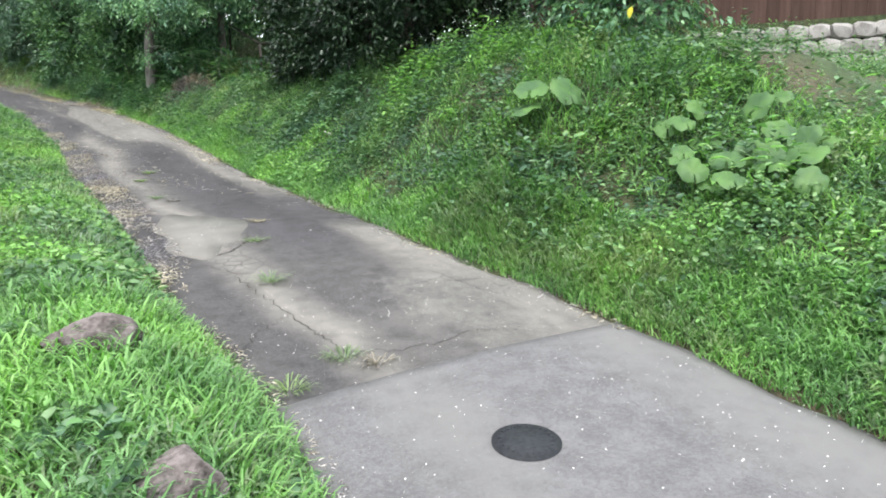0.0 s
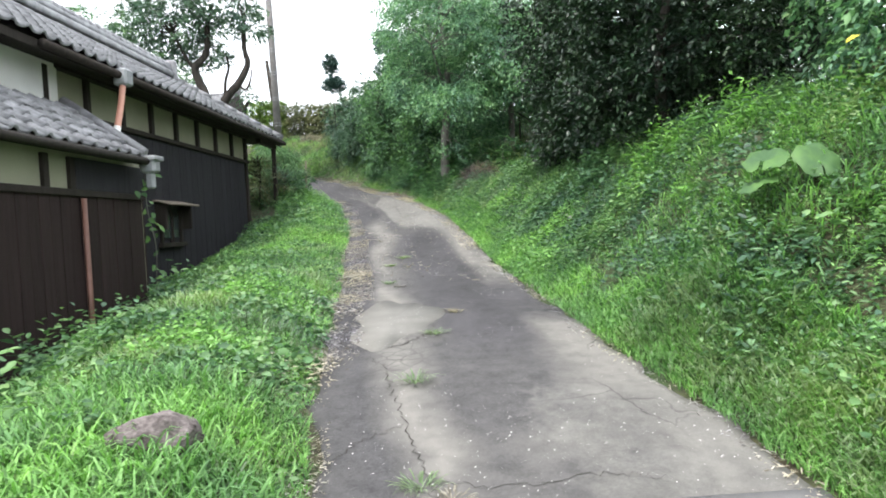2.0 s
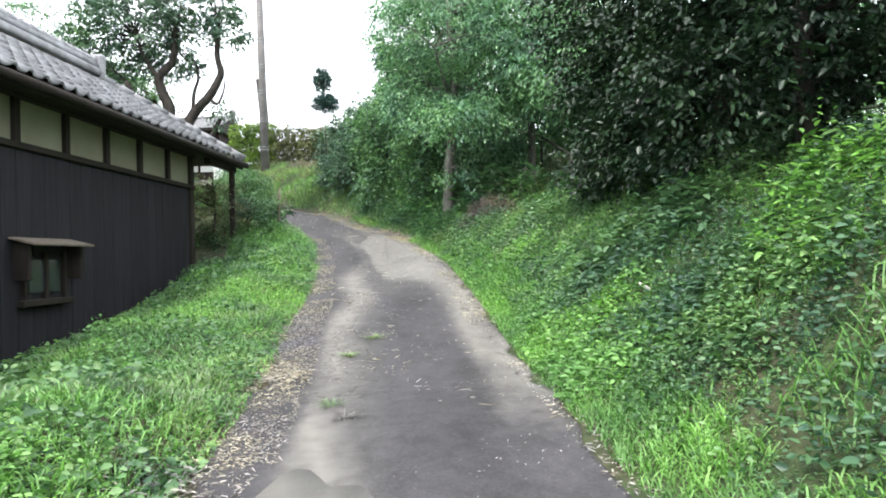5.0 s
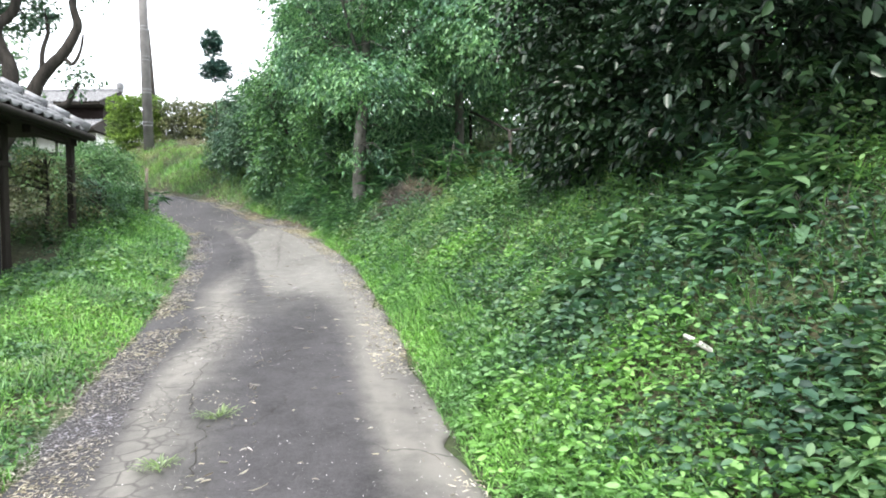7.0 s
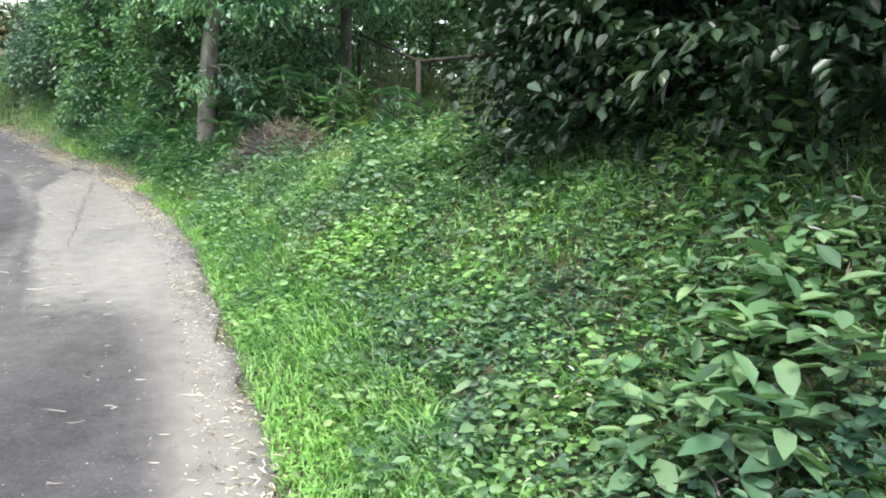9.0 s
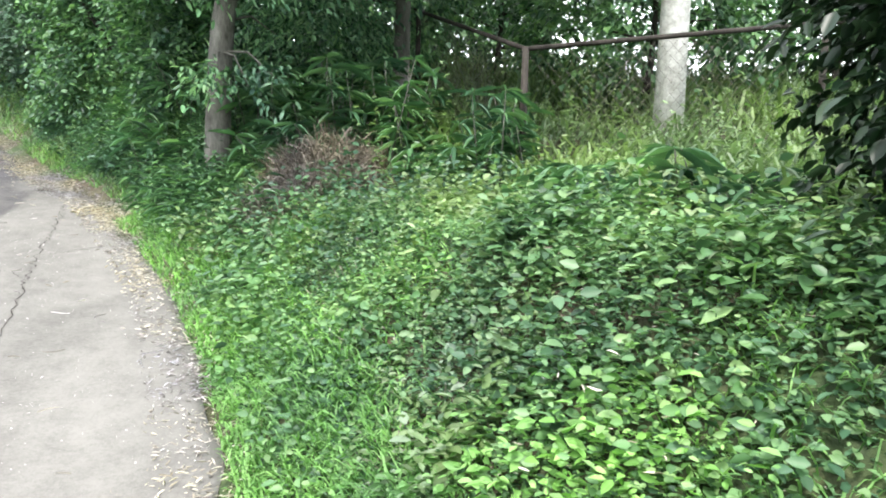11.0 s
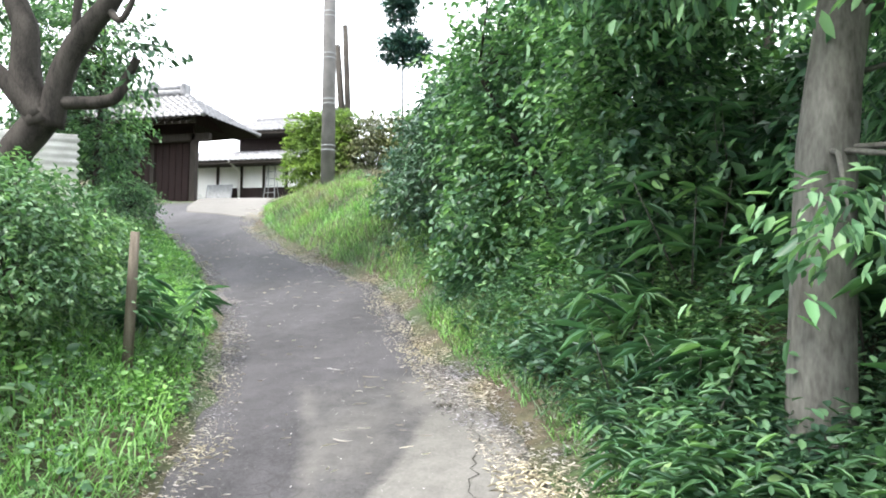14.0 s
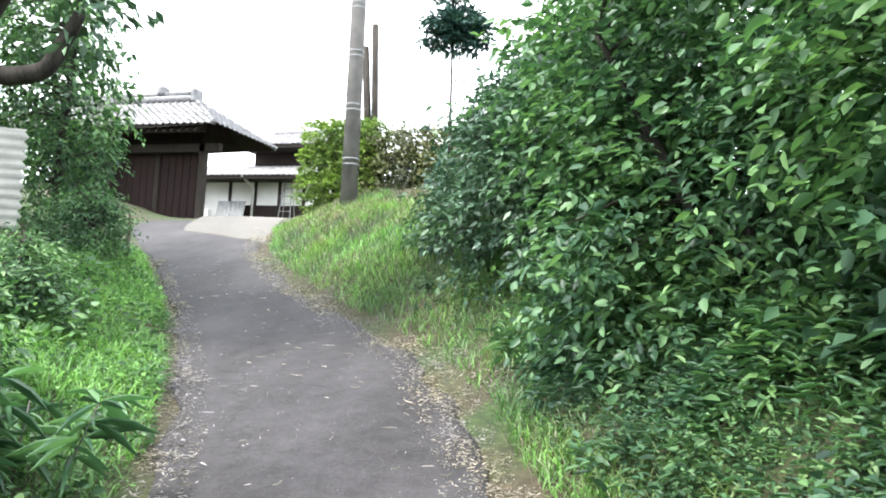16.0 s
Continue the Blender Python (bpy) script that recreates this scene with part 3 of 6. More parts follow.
# ---- storehouse beside the lane ----
def tile_mesh(w=0.27, l=0.29):
    """A curved pantile with a thick front lip; x across, y up the slope."""
    prof = [(-0.5, 0.012), (-0.36, 0.05), (-0.2, 0.045), (-0.05, 0.012), (0.15, 0.0), (0.36, 0.004), (0.5, 0.014)]
    v = [(a * w, 0, b + 0.022) for a, b in prof] + [(a * w, l, b) for a, b in prof] + [(a * w, 0, b - 0.012) for a, b in prof]
    n = len(prof)
    f = [(k, k + 1, n + k + 1, n + k) for k in range(n - 1)] + [(2 * n + k, 2 * n + k + 1, k + 1, k) for k in range(n - 1)]
    me = np_mesh("tile", np.array(v), [np.array(f)], TILE)
    for q in me.polygons:
        q.use_smooth = True
    return me


TILE_ME = tile_mesh()


def slope_frame(foot, up, across):
    """A frame whose x runs across a slope, y up it and z out of it."""
    x, y = Vector(across).normalized(), Vector(up).normalized()
    z = x.cross(y)
    m = Matrix((x, y, z)).transposed().to_4x4()
    m.translation = foot
    return m


def tiled(parent, foot, up, across, length, width, keep=lambda s, r: True, single=lambda s, r: True, w=0.27, step=0.245):
    """Rows of tiles up a slope: singles as parts, the rest joined."""
    m = slope_frame(foot, up, across)
    tv = np.array([tuple(q.co) for q in TILE_ME.vertices])
    tf = np.array([tuple(q.vertices) for q in TILE_ME.polygons])
    rest = []
    rnd = random.Random(3)
    for r in range(int(length / step)):
        for c in range(int(width / w)):
            s = (c + 0.5) * w
            if not keep(s, r * step):
                continue
            mm = m @ pose(s + rnd.uniform(-0.006, 0.006), r * step, rnd.uniform(0, 0.006), rnd.uniform(-1, 1) - 2, rnd.uniform(-1.5, 1.5), rnd.uniform(-1, 1))
            if single(s, r * step):
                ob = new("tile", TILE_ME)
                ob.parent = parent
                ob.matrix_basis = mm
            else:
                rest.append(tv @ np.array(mm.to_3x3()).T + np.array(mm.translation))
    if rest:
        n = len(rest)
        f = (tf[None] + (np.arange(n) * len(tv))[:, None, None]).reshape(-1, 4)
        tagged(part("tile_field", np_mesh("tile_field", np.concatenate(rest), [f], TILE), TILE, parent), kind="stuff")


WX, EAVE_X, EAVE_Z, RIDGE_X, RIDGE_Z, ROOF_N, WALL_N = -4.05, -3.55, 4.02, -5.6, 5.35, 18.45, 17.0
store = thing("storehouse", "long storehouse with charred boards, plaster panels and grey tiled roof", "building", (WX, 12, 0.6))
o = Vector((-WX, -12, -0.6))
T = Matrix.Translation(o)
part("wall", boxed((WX - 3.0, 2, -0.6), (WX - 0.03, WALL_N, 3.9), 0, T), PLASTER, store, "cream plaster wall with eave shade in its colour")
part("plaster_panel", boxed((WX - 0.03, 2, 3.42), (WX + 0.02, 9.35, 3.95), 0, T), WHITE_PLASTER, store, "white plaster panel")
part("sill_beam", boxed((WX - 0.03, 9.3, 3.30), (WX + 0.05, WALL_N + 0.06, 3.38), 0.01, T), TIMBER, store)
part("head_beam", boxed((WX - 0.03, 9.3, 3.90), (WX + 0.06, WALL_N + 0.06, 4.0), 0.01, T), TIMBER, store)
for k in range(9):
    y = 9.09 + 0.985 * k
    part("post", boxed((WX - 0.03, y - 0.05, 3.38), (WX + 0.035, y + 0.05, 3.9), 0.006, T), TIMBER, store)
board_me = bpy.data.meshes.new("board")
bm = boxed((0, 0.004, 0), (0.028, 0.262, 3.55), 0.006)
bm.to_mesh(board_me)
bm.free()
board_me.materials.append(BLACK_BOARD)
for k in range(56):
    y = 2.2 + 0.266 * k
    if y + 0.2 > WALL_N:
        break
    ob = new("board", board_me)
    ob.parent = store
    ob.matrix_basis = T @ pose(WX - 0.03 + 0.002 * (k % 2), y, -0.25, 0, 0, 0.15 * math.sin(k * 7.1))
part("corner_post", boxed((WX - 0.05, WALL_N - 0.12, -0.2), (WX + 0.03, WALL_N + 0.02, 3.9), 0.008, T), TIMBER, store)
# window with its little hood
win = part("window", boxed((WX - 0.2, 12.08, 1.45), (WX - 0.02, 12.92, 2.1), 0, T), TIMBER, store, "small dark window under a board hood")
part("pane", boxed((WX + 0.02, 12.2, 1.6), (WX + 0.028, 12.8, 2.0), 0, T), GLASS, win)
for y in (12.08, 12.48, 12.86):
    part("window_frame", boxed((WX, y, 1.5), (WX + 0.06, y + 0.06, 2.1), 0.008, T), TIMBER, win)
part("window_sill", boxed((WX, 12.0, 1.44), (WX + 0.1, 13.0, 1.52), 0.01, T), TIMBER, win)
part("hood", boxed((0, 11.88, -0.015), (0.34, 13.08, 0.015), 0.005, T @ pose(WX, 0, 2.25, 0, 14, 0)), WEATHERED, win, "grey weathered hood board")
for y in (11.95, 12.98):
    part("bracket", boxed((WX, y, 1.75), (WX + 0.2, y + 0.06, 2.19), 0.01, T), TIMBER, win)
# roof
deck = bmesh.new()
RX2 = 2 * RIDGE_X - EAVE_X
pts = [(EAVE_X, 2, EAVE_Z - 0.07), (EAVE_X, ROOF_N, EAVE_Z - 0.07), (RX2, ROOF_N, EAVE_Z - 0.07), (RX2, 2, EAVE_Z - 0.07), (RIDGE_X, 2, RIDGE_Z - 0.03), (RIDGE_X, 16.5, RIDGE_Z - 0.03)]
vs = [deck.verts.new(Vector(q) + o) for q in pts]
for f in ((0, 1, 5, 4), (1, 2, 5), (2, 3, 4, 5), (3, 0, 4), (3, 2, 1, 0)):
    deck.faces.new([vs[i] for i in f])
part("roof", deck, TIMBER, store)
part("fascia", boxed((EAVE_X - 0.06, 2, EAVE_Z - 0.17), (EAVE_X - 0.005, ROOF_N, EAVE_Z - 0.06), 0.008, T), TIMBER, store)
up = Vector((RIDGE_X - EAVE_X, 0, RIDGE_Z - EAVE_Z))
run = ROOF_N - 2
hip = lambda s, r: s < run - (r / up.length) * 1.95 - 0.1
tiled(store, Vector((EAVE_X + 0.04, 2, EAVE_Z - 0.02)) + o, up, (0, 1, 0), up.length, run, hip, lambda s, r: s > 8.6)
bm = bmesh.new()
box(bm, (RIDGE_X - 0.16, 2, RIDGE_Z), (RIDGE_X + 0.16, 16.5, RIDGE_Z + 0.14), 0.02, T)
box(bm, (RIDGE_X - 0.12, 2, RIDGE_Z + 0.14), (RIDGE_X + 0.12, 16.5, RIDGE_Z + 0.26), 0.02, T)
for k in range(53):
    y = 2.1 + 0.272 * k
    tube(bm, [Vector((RIDGE_X, y, RIDGE_Z + 0.27)) + o, Vector((RIDGE_X, y + 0.26, RIDGE_Z + 0.275)) + o], [0.105, 0.095], 8)
box(bm, (RIDGE_X - 0.2, 16.4, RIDGE_Z - 0.1), (RIDGE_X + 0.2, 16.55, RIDGE_Z + 0.42), 0.05, T)
part("ridge", bm, TILE, store)
for k in range(9):
    a = Vector((EAVE_X, ROOF_N, EAVE_Z + 0.05)).lerp(Vector((RIDGE_X, 16.5, RIDGE_Z + 0.05)), k / 9)
    b = Vector((EAVE_X, ROOF_N, EAVE_Z + 0.05)).lerp(Vector((RIDGE_X, 16.5, RIDGE_Z + 0.05)), (k + 0.92) / 9)
    part("hip_tile", tube(bmesh.new(), [a + o, b + o], [0.1, 0.085], 8), TILE, store)
bm = tube(bmesh.new(), [Vector((EAVE_X + 0.07, 8.2, EAVE_Z - 0.12)) + o, Vector((EAVE_X + 0.07, ROOF_N, EAVE_Z - 0.10)) + o], [0.055, 0.055], 10)
part("gutter", bm, TIMBER, store, "dark half-round gutter")
part("eave_post", boxed((EAVE_X - 0.2, 18.1, 1.6), (EAVE_X - 0.1, 18.2, EAVE_Z - 0.1), 0.01, T), TIMBER, store)
part("tie_beam", boxed((EAVE_X - 0.22, 16.9, EAVE_Z - 0.25), (EAVE_X - 0.1, 18.3, EAVE_Z - 0.13), 0.01, T), TIMBER, store)
pipe = part("downpipe", tube(bmesh.new(), bent([Vector((-3.47, 10.0, 3.85)) + o, Vector((-3.44, 9.85, 3.5)) + o, Vector((-3.38, 9.55, 3.05)) + o], 5), [0.045] * 11, 10), COPPER, store, "salmon-painted downpipe")
part("collector", boxed((-3.57, 9.9, 3.76), (-3.37, 10.12, 4.0), 0.03, T), ZINC, pipe)
part("elbow", tube(bmesh.new(), bent([Vector((-3.39, 9.6, 3.12)) + o, Vector((-3.33, 9.5, 2.98)) + o, Vector((-2.92, 9.36, 2.74)) + o], 4), [0.052] * 9, 10), WHITE_PIPE, pipe, "white elbow")

# ---- low lean-to in front of the storehouse ----
AX, AE, AZ, AN, AR = -3.12, -2.92, 2.66, 9.65, 9.3
shed = thing("lean_to", "low brown boarded lean-to with a grey pantile roof against the storehouse", "building", (AX, 6, 0.0))
o2 = Vector((-AX, -6, 0))
T2 = Matrix.Translation(o2)
part("wall", boxed((WX, 1.5, -0.8), (AX - 0.03, AN, 2.62), 0, T2), PLASTER, shed, "cream plaster wall with eave shade in its colour")
part("beam", boxed((AX - 0.03, 1.5, 2.12), (AX + 0.03, AN, 2.2), 0.008, T2), TIMBER, shed)
for y in (5.5, 6.5, 7.5, 7.98):
    part("post", boxed((AX - 0.03, y - 0.05, 2.2), (AX + 0.02, y + 0.05, 2.56), 0.006, T2), TIMBER, shed)
part("end_panel", boxed((AX - 0.035, 8.05, 2.2), (AX + 0.012, AN, 2.56), 0.004, T2), BLACK_BOARD, shed)
low_me = bpy.data.meshes.new("board")
bm = boxed((0, 0.003, 0), (0.024, 0.182, 2.95), 0.005)
bm.to_mesh(low_me)
bm.free()
low_me.materials.append(BROWN_BOARD)
for k in range(43):
    ob = new("board", low_me)
    ob.parent = shed
    ob.matrix_basis = T2 @ pose(AX - 0.03 + 0.005 * (k % 2), 1.6 + 0.186 * k, -0.8)
part("end_wall", boxed((WX + 0.05, AN, -0.8), (AX - 0.02, AN + 0.03, 2.9), 0, T2), BROWN_BOARD, shed)
roof_up = Vector((WX + 0.05 - AE, 0, 3.42 - AZ))
bm = bmesh.new()
vs = [bm.verts.new(Vector(q) + o2) for q in ((AE, 1.5, AZ - 0.03), (AE, AR, AZ - 0.03), (WX + 0.05, AR, 3.39), (WX + 0.05, 1.5, 3.39), (AE, 1.5, AZ - 0.1), (AE, AR, AZ - 0.1), (WX + 0.05, AR, 3.3), (WX + 0.05, 1.5, 3.3))]
for f in ((0, 1, 2, 3), (7, 6, 5, 4), (0, 4, 5, 1), (1, 5, 6, 2)):
    bm.faces.new([vs[i] for i in f])
part("roof", bm, TIMBER, shed)
tiled(shed, Vector((AE + 0.03, 1.5, AZ)) + o2, roof_up, (0, 1, 0), roof_up.length, AR - 1.45, single=lambda s, r: s > 4.2)
bm = bmesh.new()
tube(bm, [Vector((AE + 0.02, AR, AZ + 0.06)) + o2, Vector((WX + 0.1, AR, 3.46)) + o2], [0.075, 0.075], 8)
part("verge_tile", bm, TILE, shed)
part("gutter", tube(bmesh.new(), [Vector((AE + 0.06, 2, AZ - 0.06)) + o2, Vector((AE + 0.06, AR, AZ - 0.05)) + o2], [0.05, 0.05], 10), TIMBER, shed)
bm = boxed((AE - 0.04, AR - 0.05, AZ - 0.2), (AE + 0.16, AR + 0.15, AZ + 0.0), 0.03, T2)
box(bm, (AE - 0.06, AR - 0.08, AZ - 0.04), (AE + 0.19, AR + 0.19, AZ + 0.02), 0.01, T2)
box(bm, (AE + 0.01, AR, AZ - 0.4), (AE + 0.11, AR + 0.1, AZ - 0.18), 0.02, T2)
part("rain_hopper", bm, ZINC, shed, "grey zinc rain hopper")
part("downpipe", tube(bmesh.new(), [Vector((AX + 0.04, 8.12, 2.1)) + o2, Vector((AX + 0.04, 8.12, -0.6)) + o2], [0.032, 0.032], 8), OLD_COPPER, shed, "brown-red downpipe")

# ---- gate and house at the top of the lane ----
GY = 39.7
gate = thing("gate", "dark timber entrance gate with closed doors and a tiled gable roof", "gate", (-18, GY, 5.2 + lift(GY)))
o3 = Vector((18, -GY, -5.2))
T3 = Matrix.Translation(o3)
for x in (-20.3, -16.38):
    part("post", boxed((x - 0.12, GY - 0.12, 5.0), (x + 0.12, GY + 0.12, 7.9), 0.015, T3), TIMBER, gate)
part("wall", boxed((-23.5, GY + 0.4, 5.0), (-16.75, GY + 0.5, 8.5), 0, T3), GATE_WOOD, gate)
part("lintel", boxed((-20.8, GY - 0.12, 7.6), (-15.7, GY + 0.12, 7.9), 0.02, T3), TIMBER, gate)
for k in range(11):
    part("door_board", boxed((-20.15 + 0.3 * k, GY + 0.33, 5.15), (-19.87 + 0.3 * k, GY + 0.39, 7.7), 0.01, T3), GATE_WOOD, gate)
part("door_stile", boxed((-18.62, GY + 0.28, 5.15), (-18.42, GY + 0.39, 7.7), 0.01, T3), TIMBER, gate)
part("name_plate", boxed((-19.0, GY + 0.2, 7.72), (-18.2, GY + 0.3, 7.95), 0.01, T3), WEATHERED, gate)
GE, GR = 8.2, 9.55
for s in (-1, 1):
    bm = bmesh.new()
    vs = [bm.verts.new(Vector((x, GY + 0.5 + s * q, zz)) + o3) for x, dx in ((-24, 0), (-14.95, 2.25)) for q, zz in ((1.95, GE), (0, GR), (0, GR - 0.16), (1.95, GE - 0.12)) for x in [x - dx * (q == 0)]]
    for f in ((0, 1, 5, 4), (1, 2, 6, 5), (2, 3, 7, 6), (3, 0, 4, 7), (0, 3, 2, 1), (4, 5, 6, 7)):
        bm.faces.new([vs[i] for i in f])
    part("roof", bm, TIMBER, gate)
bm = bmesh.new()
vs = [bm.verts.new(Vector(q) + o3) for q in ((-16.3, GY - 0.9, 8.3), (-16.3, GY + 1.9, 8.3), (-16.3, GY + 0.5, 8.8), (-16.4, GY - 0.9, 8.3), (-16.4, GY + 1.9, 8.3), (-16.4, GY + 0.5, 8.8))]
for f in ((0, 1, 2), (5, 4, 3), (0, 2, 5, 3), (1, 4, 5, 2)):
    bm.faces.new([vs[i] for i in f])
part("gable_wall", bm, GATE_WOOD, gate)
part("purlin", boxed((-24, GY - 1.0, 8.1), (-15.7, GY - 0.85, 8.28), 0.02, T3), TIMBER, gate)
for k in range(28):
    part("rafter", boxed((-23.9 + 0.3 * k, -2.35, -0.06), (-23.83 + 0.3 * k, -2.35 + 2.35 * min(1, (8.7 - 0.3 * k) / 2.25), 0.02), 0.005, T3 @ pose(0, GY + 0.5, GR - 0.2, math.degrees(math.atan2(GR - GE, 1.95)), 0, 0)), TIMBER, gate)
tiled(gate, Vector((-24, GY - 1.5, GE + 0.02)) + o3, (0, 1.95, GR - GE), (1, 0, 0), 2.5, 9.0, lambda s, r: s < 8.95 - 0.92 * r, single=lambda s, r: False)
bm = bmesh.new()
box(bm, (-24, GY + 0.3, GR), (-17.2, GY + 0.7, GR + 0.25), 0.05, T3)
tube(bm, [Vector((-24, GY + 0.5, GR + 0.3)) + o3, Vector((-17.2, GY + 0.5, GR + 0.32)) + o3], [0.13, 0.13], 8)
box(bm, (-17.35, GY + 0.25, GR - 0.05), (-17.1, GY + 0.75, GR + 0.5), 0.08, T3)
box(bm, (-18.9, GY + 0.25, GR + 0.2), (-18.5, GY + 0.75, GR + 0.7), 0.15, T3)
part("ridge", bm, TILE, gate)
for s in (-1, 1):
    for k in range(9):
        q0, q1 = Vector((-15.0 - 2.2 * k / 9, GY + 0.5 + s * 1.97 * (1 - k / 9), GE + 0.06 + (GR - GE) * k / 9)), Vector((-15.0 - 2.2 * (k + 0.9) / 9, GY + 0.5 + s * 1.97 * (1 - (k + 0.9) / 9), GE + 0.05 + (GR - GE) * (k + 0.9) / 9))
        part("verge_tile", tube(bmesh.new(), [q0 + o3, q1 + o3], [0.1, 0.085], 8), TILE, gate)

tiled(gate, Vector((-14.9, GY - 1.45, GE + 0.02)) + o3, (-2.25, 0, GR - GE), (0, 1, 0), 2.6, 3.9, lambda s, r: 0.75 * r < s < 3.9 - 0.75 * r, single=lambda s, r: False)

HY = 46.0
house = thing("house", "two-storey white plastered farmhouse with grey tiled roofs and dark posts", "house", (-18, HY, 5.6 + lift(HY)))
o4 = Vector((18, -HY, -5.6))
T4 = Matrix.Translation(o4)
part("wall", boxed((-24, HY, 5.3), (-14.9, HY + 6, 7.85), 0, T4), WHITE_PLASTER, house, "white plaster wall")
part("upper_wall", boxed((-19.0, HY + 1.0, 7.8), (-14.9, HY + 5, 9.3), 0, T4), BROWN_BOARD, house, "dark boarded upper wall")
for x in (-20.9, -19.5, -18.2, -17.0, -15.8):
    part("post", boxed((x - 0.07, HY - 0.05, 5.3), (x + 0.07, HY + 0.02, 7.6), 0.01, T4), TIMBER, house)
part("dado", boxed((-19.4, HY - 0.04, 5.4), (-14.9, HY - 0.005, 6.45), 0.01, T4), BROWN_BOARD, house)
dw = part("window", boxed((-21.8, HY - 0.03, 6.2), (-20.95, HY + 0.01, 7.4), 0.005, T4), TIMBER, house)
part("pane", boxed((-21.7, HY - 0.04, 6.3), (-21.05, HY - 0.032, 7.3), 0, T4), GLASS, dw)
for name, y0, z0, y1, z1, x0, x1 in (("lower_roof", HY - 1.0, 7.6, HY + 1.0, 8.4, -22.0, -14.6), ("upper_roof", HY - 0.1, 9.15, HY + 3.0, 10.35, -19.2, -14.6)):
    bm = bmesh.new()
    vs = [bm.verts.new(Vector(q) + o4) for q in ((x0, y0, z0), (x1, y0, z0), (x1, y1, z1), (x0, y1, z1), (x0, y0, z0 - 0.12), (x1, y0, z0 - 0.12), (x1, y1 + 2, z0 - 0.12), (x0, y1 + 2, z0 - 0.12))]
    for f in ((0, 1, 2, 3), (0, 4, 5, 1), (3, 2, 6, 7), (0, 3, 7, 4), (4, 7, 6, 5), (1, 5, 6, 2)):
        bm.faces.new([vs[i] for i in f])
    rf = part(name, bm, TIMBER, house)
    tiled(rf, Vector((x0, y0 - 0.05, z0 + 0.02)) + o4, (0, y1 - y0, z1 - z0), (1, 0, 0), math.hypot(y1 - y0, z1 - z0), x1 - x0, single=lambda s, r: False)
bm = boxed((-19.25, HY + 2.85, 10.3), (-14.55, HY + 3.2, 10.55), 0.06, T4)
box(bm, (-14.9, HY + 2.8, 10.4), (-14.5, HY + 3.3, 10.95), 0.15, T4)
part("ridge", bm, TILE, house)
part("downpipe", tube(bmesh.new(), [Vector((-18.3, HY - 1.0, 7.6)) + o4, Vector((-18.25, HY - 0.15, 7.2)) + o4, Vector((-18.25, HY - 0.15, 5.4)) + o4], [0.06] * 3, 8), WHITE_PIPE, house, "white downpipe")


yz = float(ground_z(-19.5, HY - 1.0))
unit_box = thing("outdoor_unit", "white air-conditioner outdoor unit beside the house wall", "air conditioner", (-20.4, HY - 0.7, yz))
part("casing", boxed((-0.4, -0.15, 0.06), (0.4, 0.15, 0.66), 0.02), WHITE_PIPE, unit_box)
part("fan_grille", tube(bmesh.new(), [Vector((-0.12, -0.15, 0.36)), Vector((-0.12, -0.165, 0.36))], [0.22, 0.22], 20), ZINC, unit_box)
for x in (-0.3, 0.3):
    part("foot", boxed((x - 0.05, -0.17, 0.0), (x + 0.05, 0.17, 0.06), 0.005), ZINC, unit_box)
panel = thing("leaning_panel", "grey corrugated panel leaning on the house wall", "panel", (-19.2, HY - 0.5, yz))
part("sheet", boxed((-0.7, -0.015, 0), (0.7, 0.015, 1.15), 0.004, pose(0, 0, 0, -12, 0, 0)), ZINC, panel)
for k in range(7):
    part("rib", boxed((-0.66 + 0.2 * k, -0.035, 0.02), (-0.58 + 0.2 * k, -0.012, 1.13), 0.006, pose(0, 0, 0, -12, 0, 0)), ZINC, panel)
ladder = thing("step_ladder", "thin grey step ladder standing before the house wall", "ladder", (-16.4, HY - 0.6, yz))
for s in (-1, 1):
    part("leg", tube(bmesh.new(), [Vector((s * 0.32, 0, 0)), Vector((s * 0.16, 0.25, 2.0))], [0.025, 0.02], 6), ZINC, ladder)
    part("rear_leg", tube(bmesh.new(), [Vector((s * 0.32, 0.5, 0)), Vector((s * 0.16, 0.26, 2.0))], [0.02, 0.018], 6), ZINC, ladder)
for k in range(1, 6):
    w = 0.32 - 0.16 * k / 6
    part("rung", boxed((-w, 0.25 * k / 6 - 0.03, 2.0 * k / 6 - 0.012), (w, 0.25 * k / 6 + 0.03, 2.0 * k / 6 + 0.012), 0.004), ZINC, ladder)


# ---- poles ----
def utility_pole(base, height, r0, r1, lean, label):
    t = thing("utility_pole", label, "utility pole", base)
    part("shaft", tube(bmesh.new(), [Vector((0, 0, -0.3)), Vector((lean[0] * 0.5, lean[1] * 0.5, height / 2)), Vector((*lean, height))], [r0, (r0 + r1) / 2, r1], 16), CONCRETE, t)
    for z in (0.9, 2.1, 3.3, 4.4, 5.5, 6.6):
        for dz in (0, 0.12):
            if z < height:
                r = r0 + (r1 - r0) * z / height + 0.006
                c = Vector((lean[0] * z / height, lean[1] * z / height, z + dz))
                part("band", tube(bmesh.new(), [c, c + Vector((0, 0, 0.025))], [r, r], 16), ZINC, t, "pale steel band")
    return t


utility_pole((-7.6, 32.97, 5.0 + lift(33)), 9.5, 0.185, 0.13, (-0.12, 0, 0)[:2], "grey concrete utility pole with steel bands on the grass bank")
utility_pole((-0.6, 42.0, 5.6 + lift(42)), 11, 0.18, 0.13, (0.0, 0.0), "far grey concrete utility pole behind the trees")
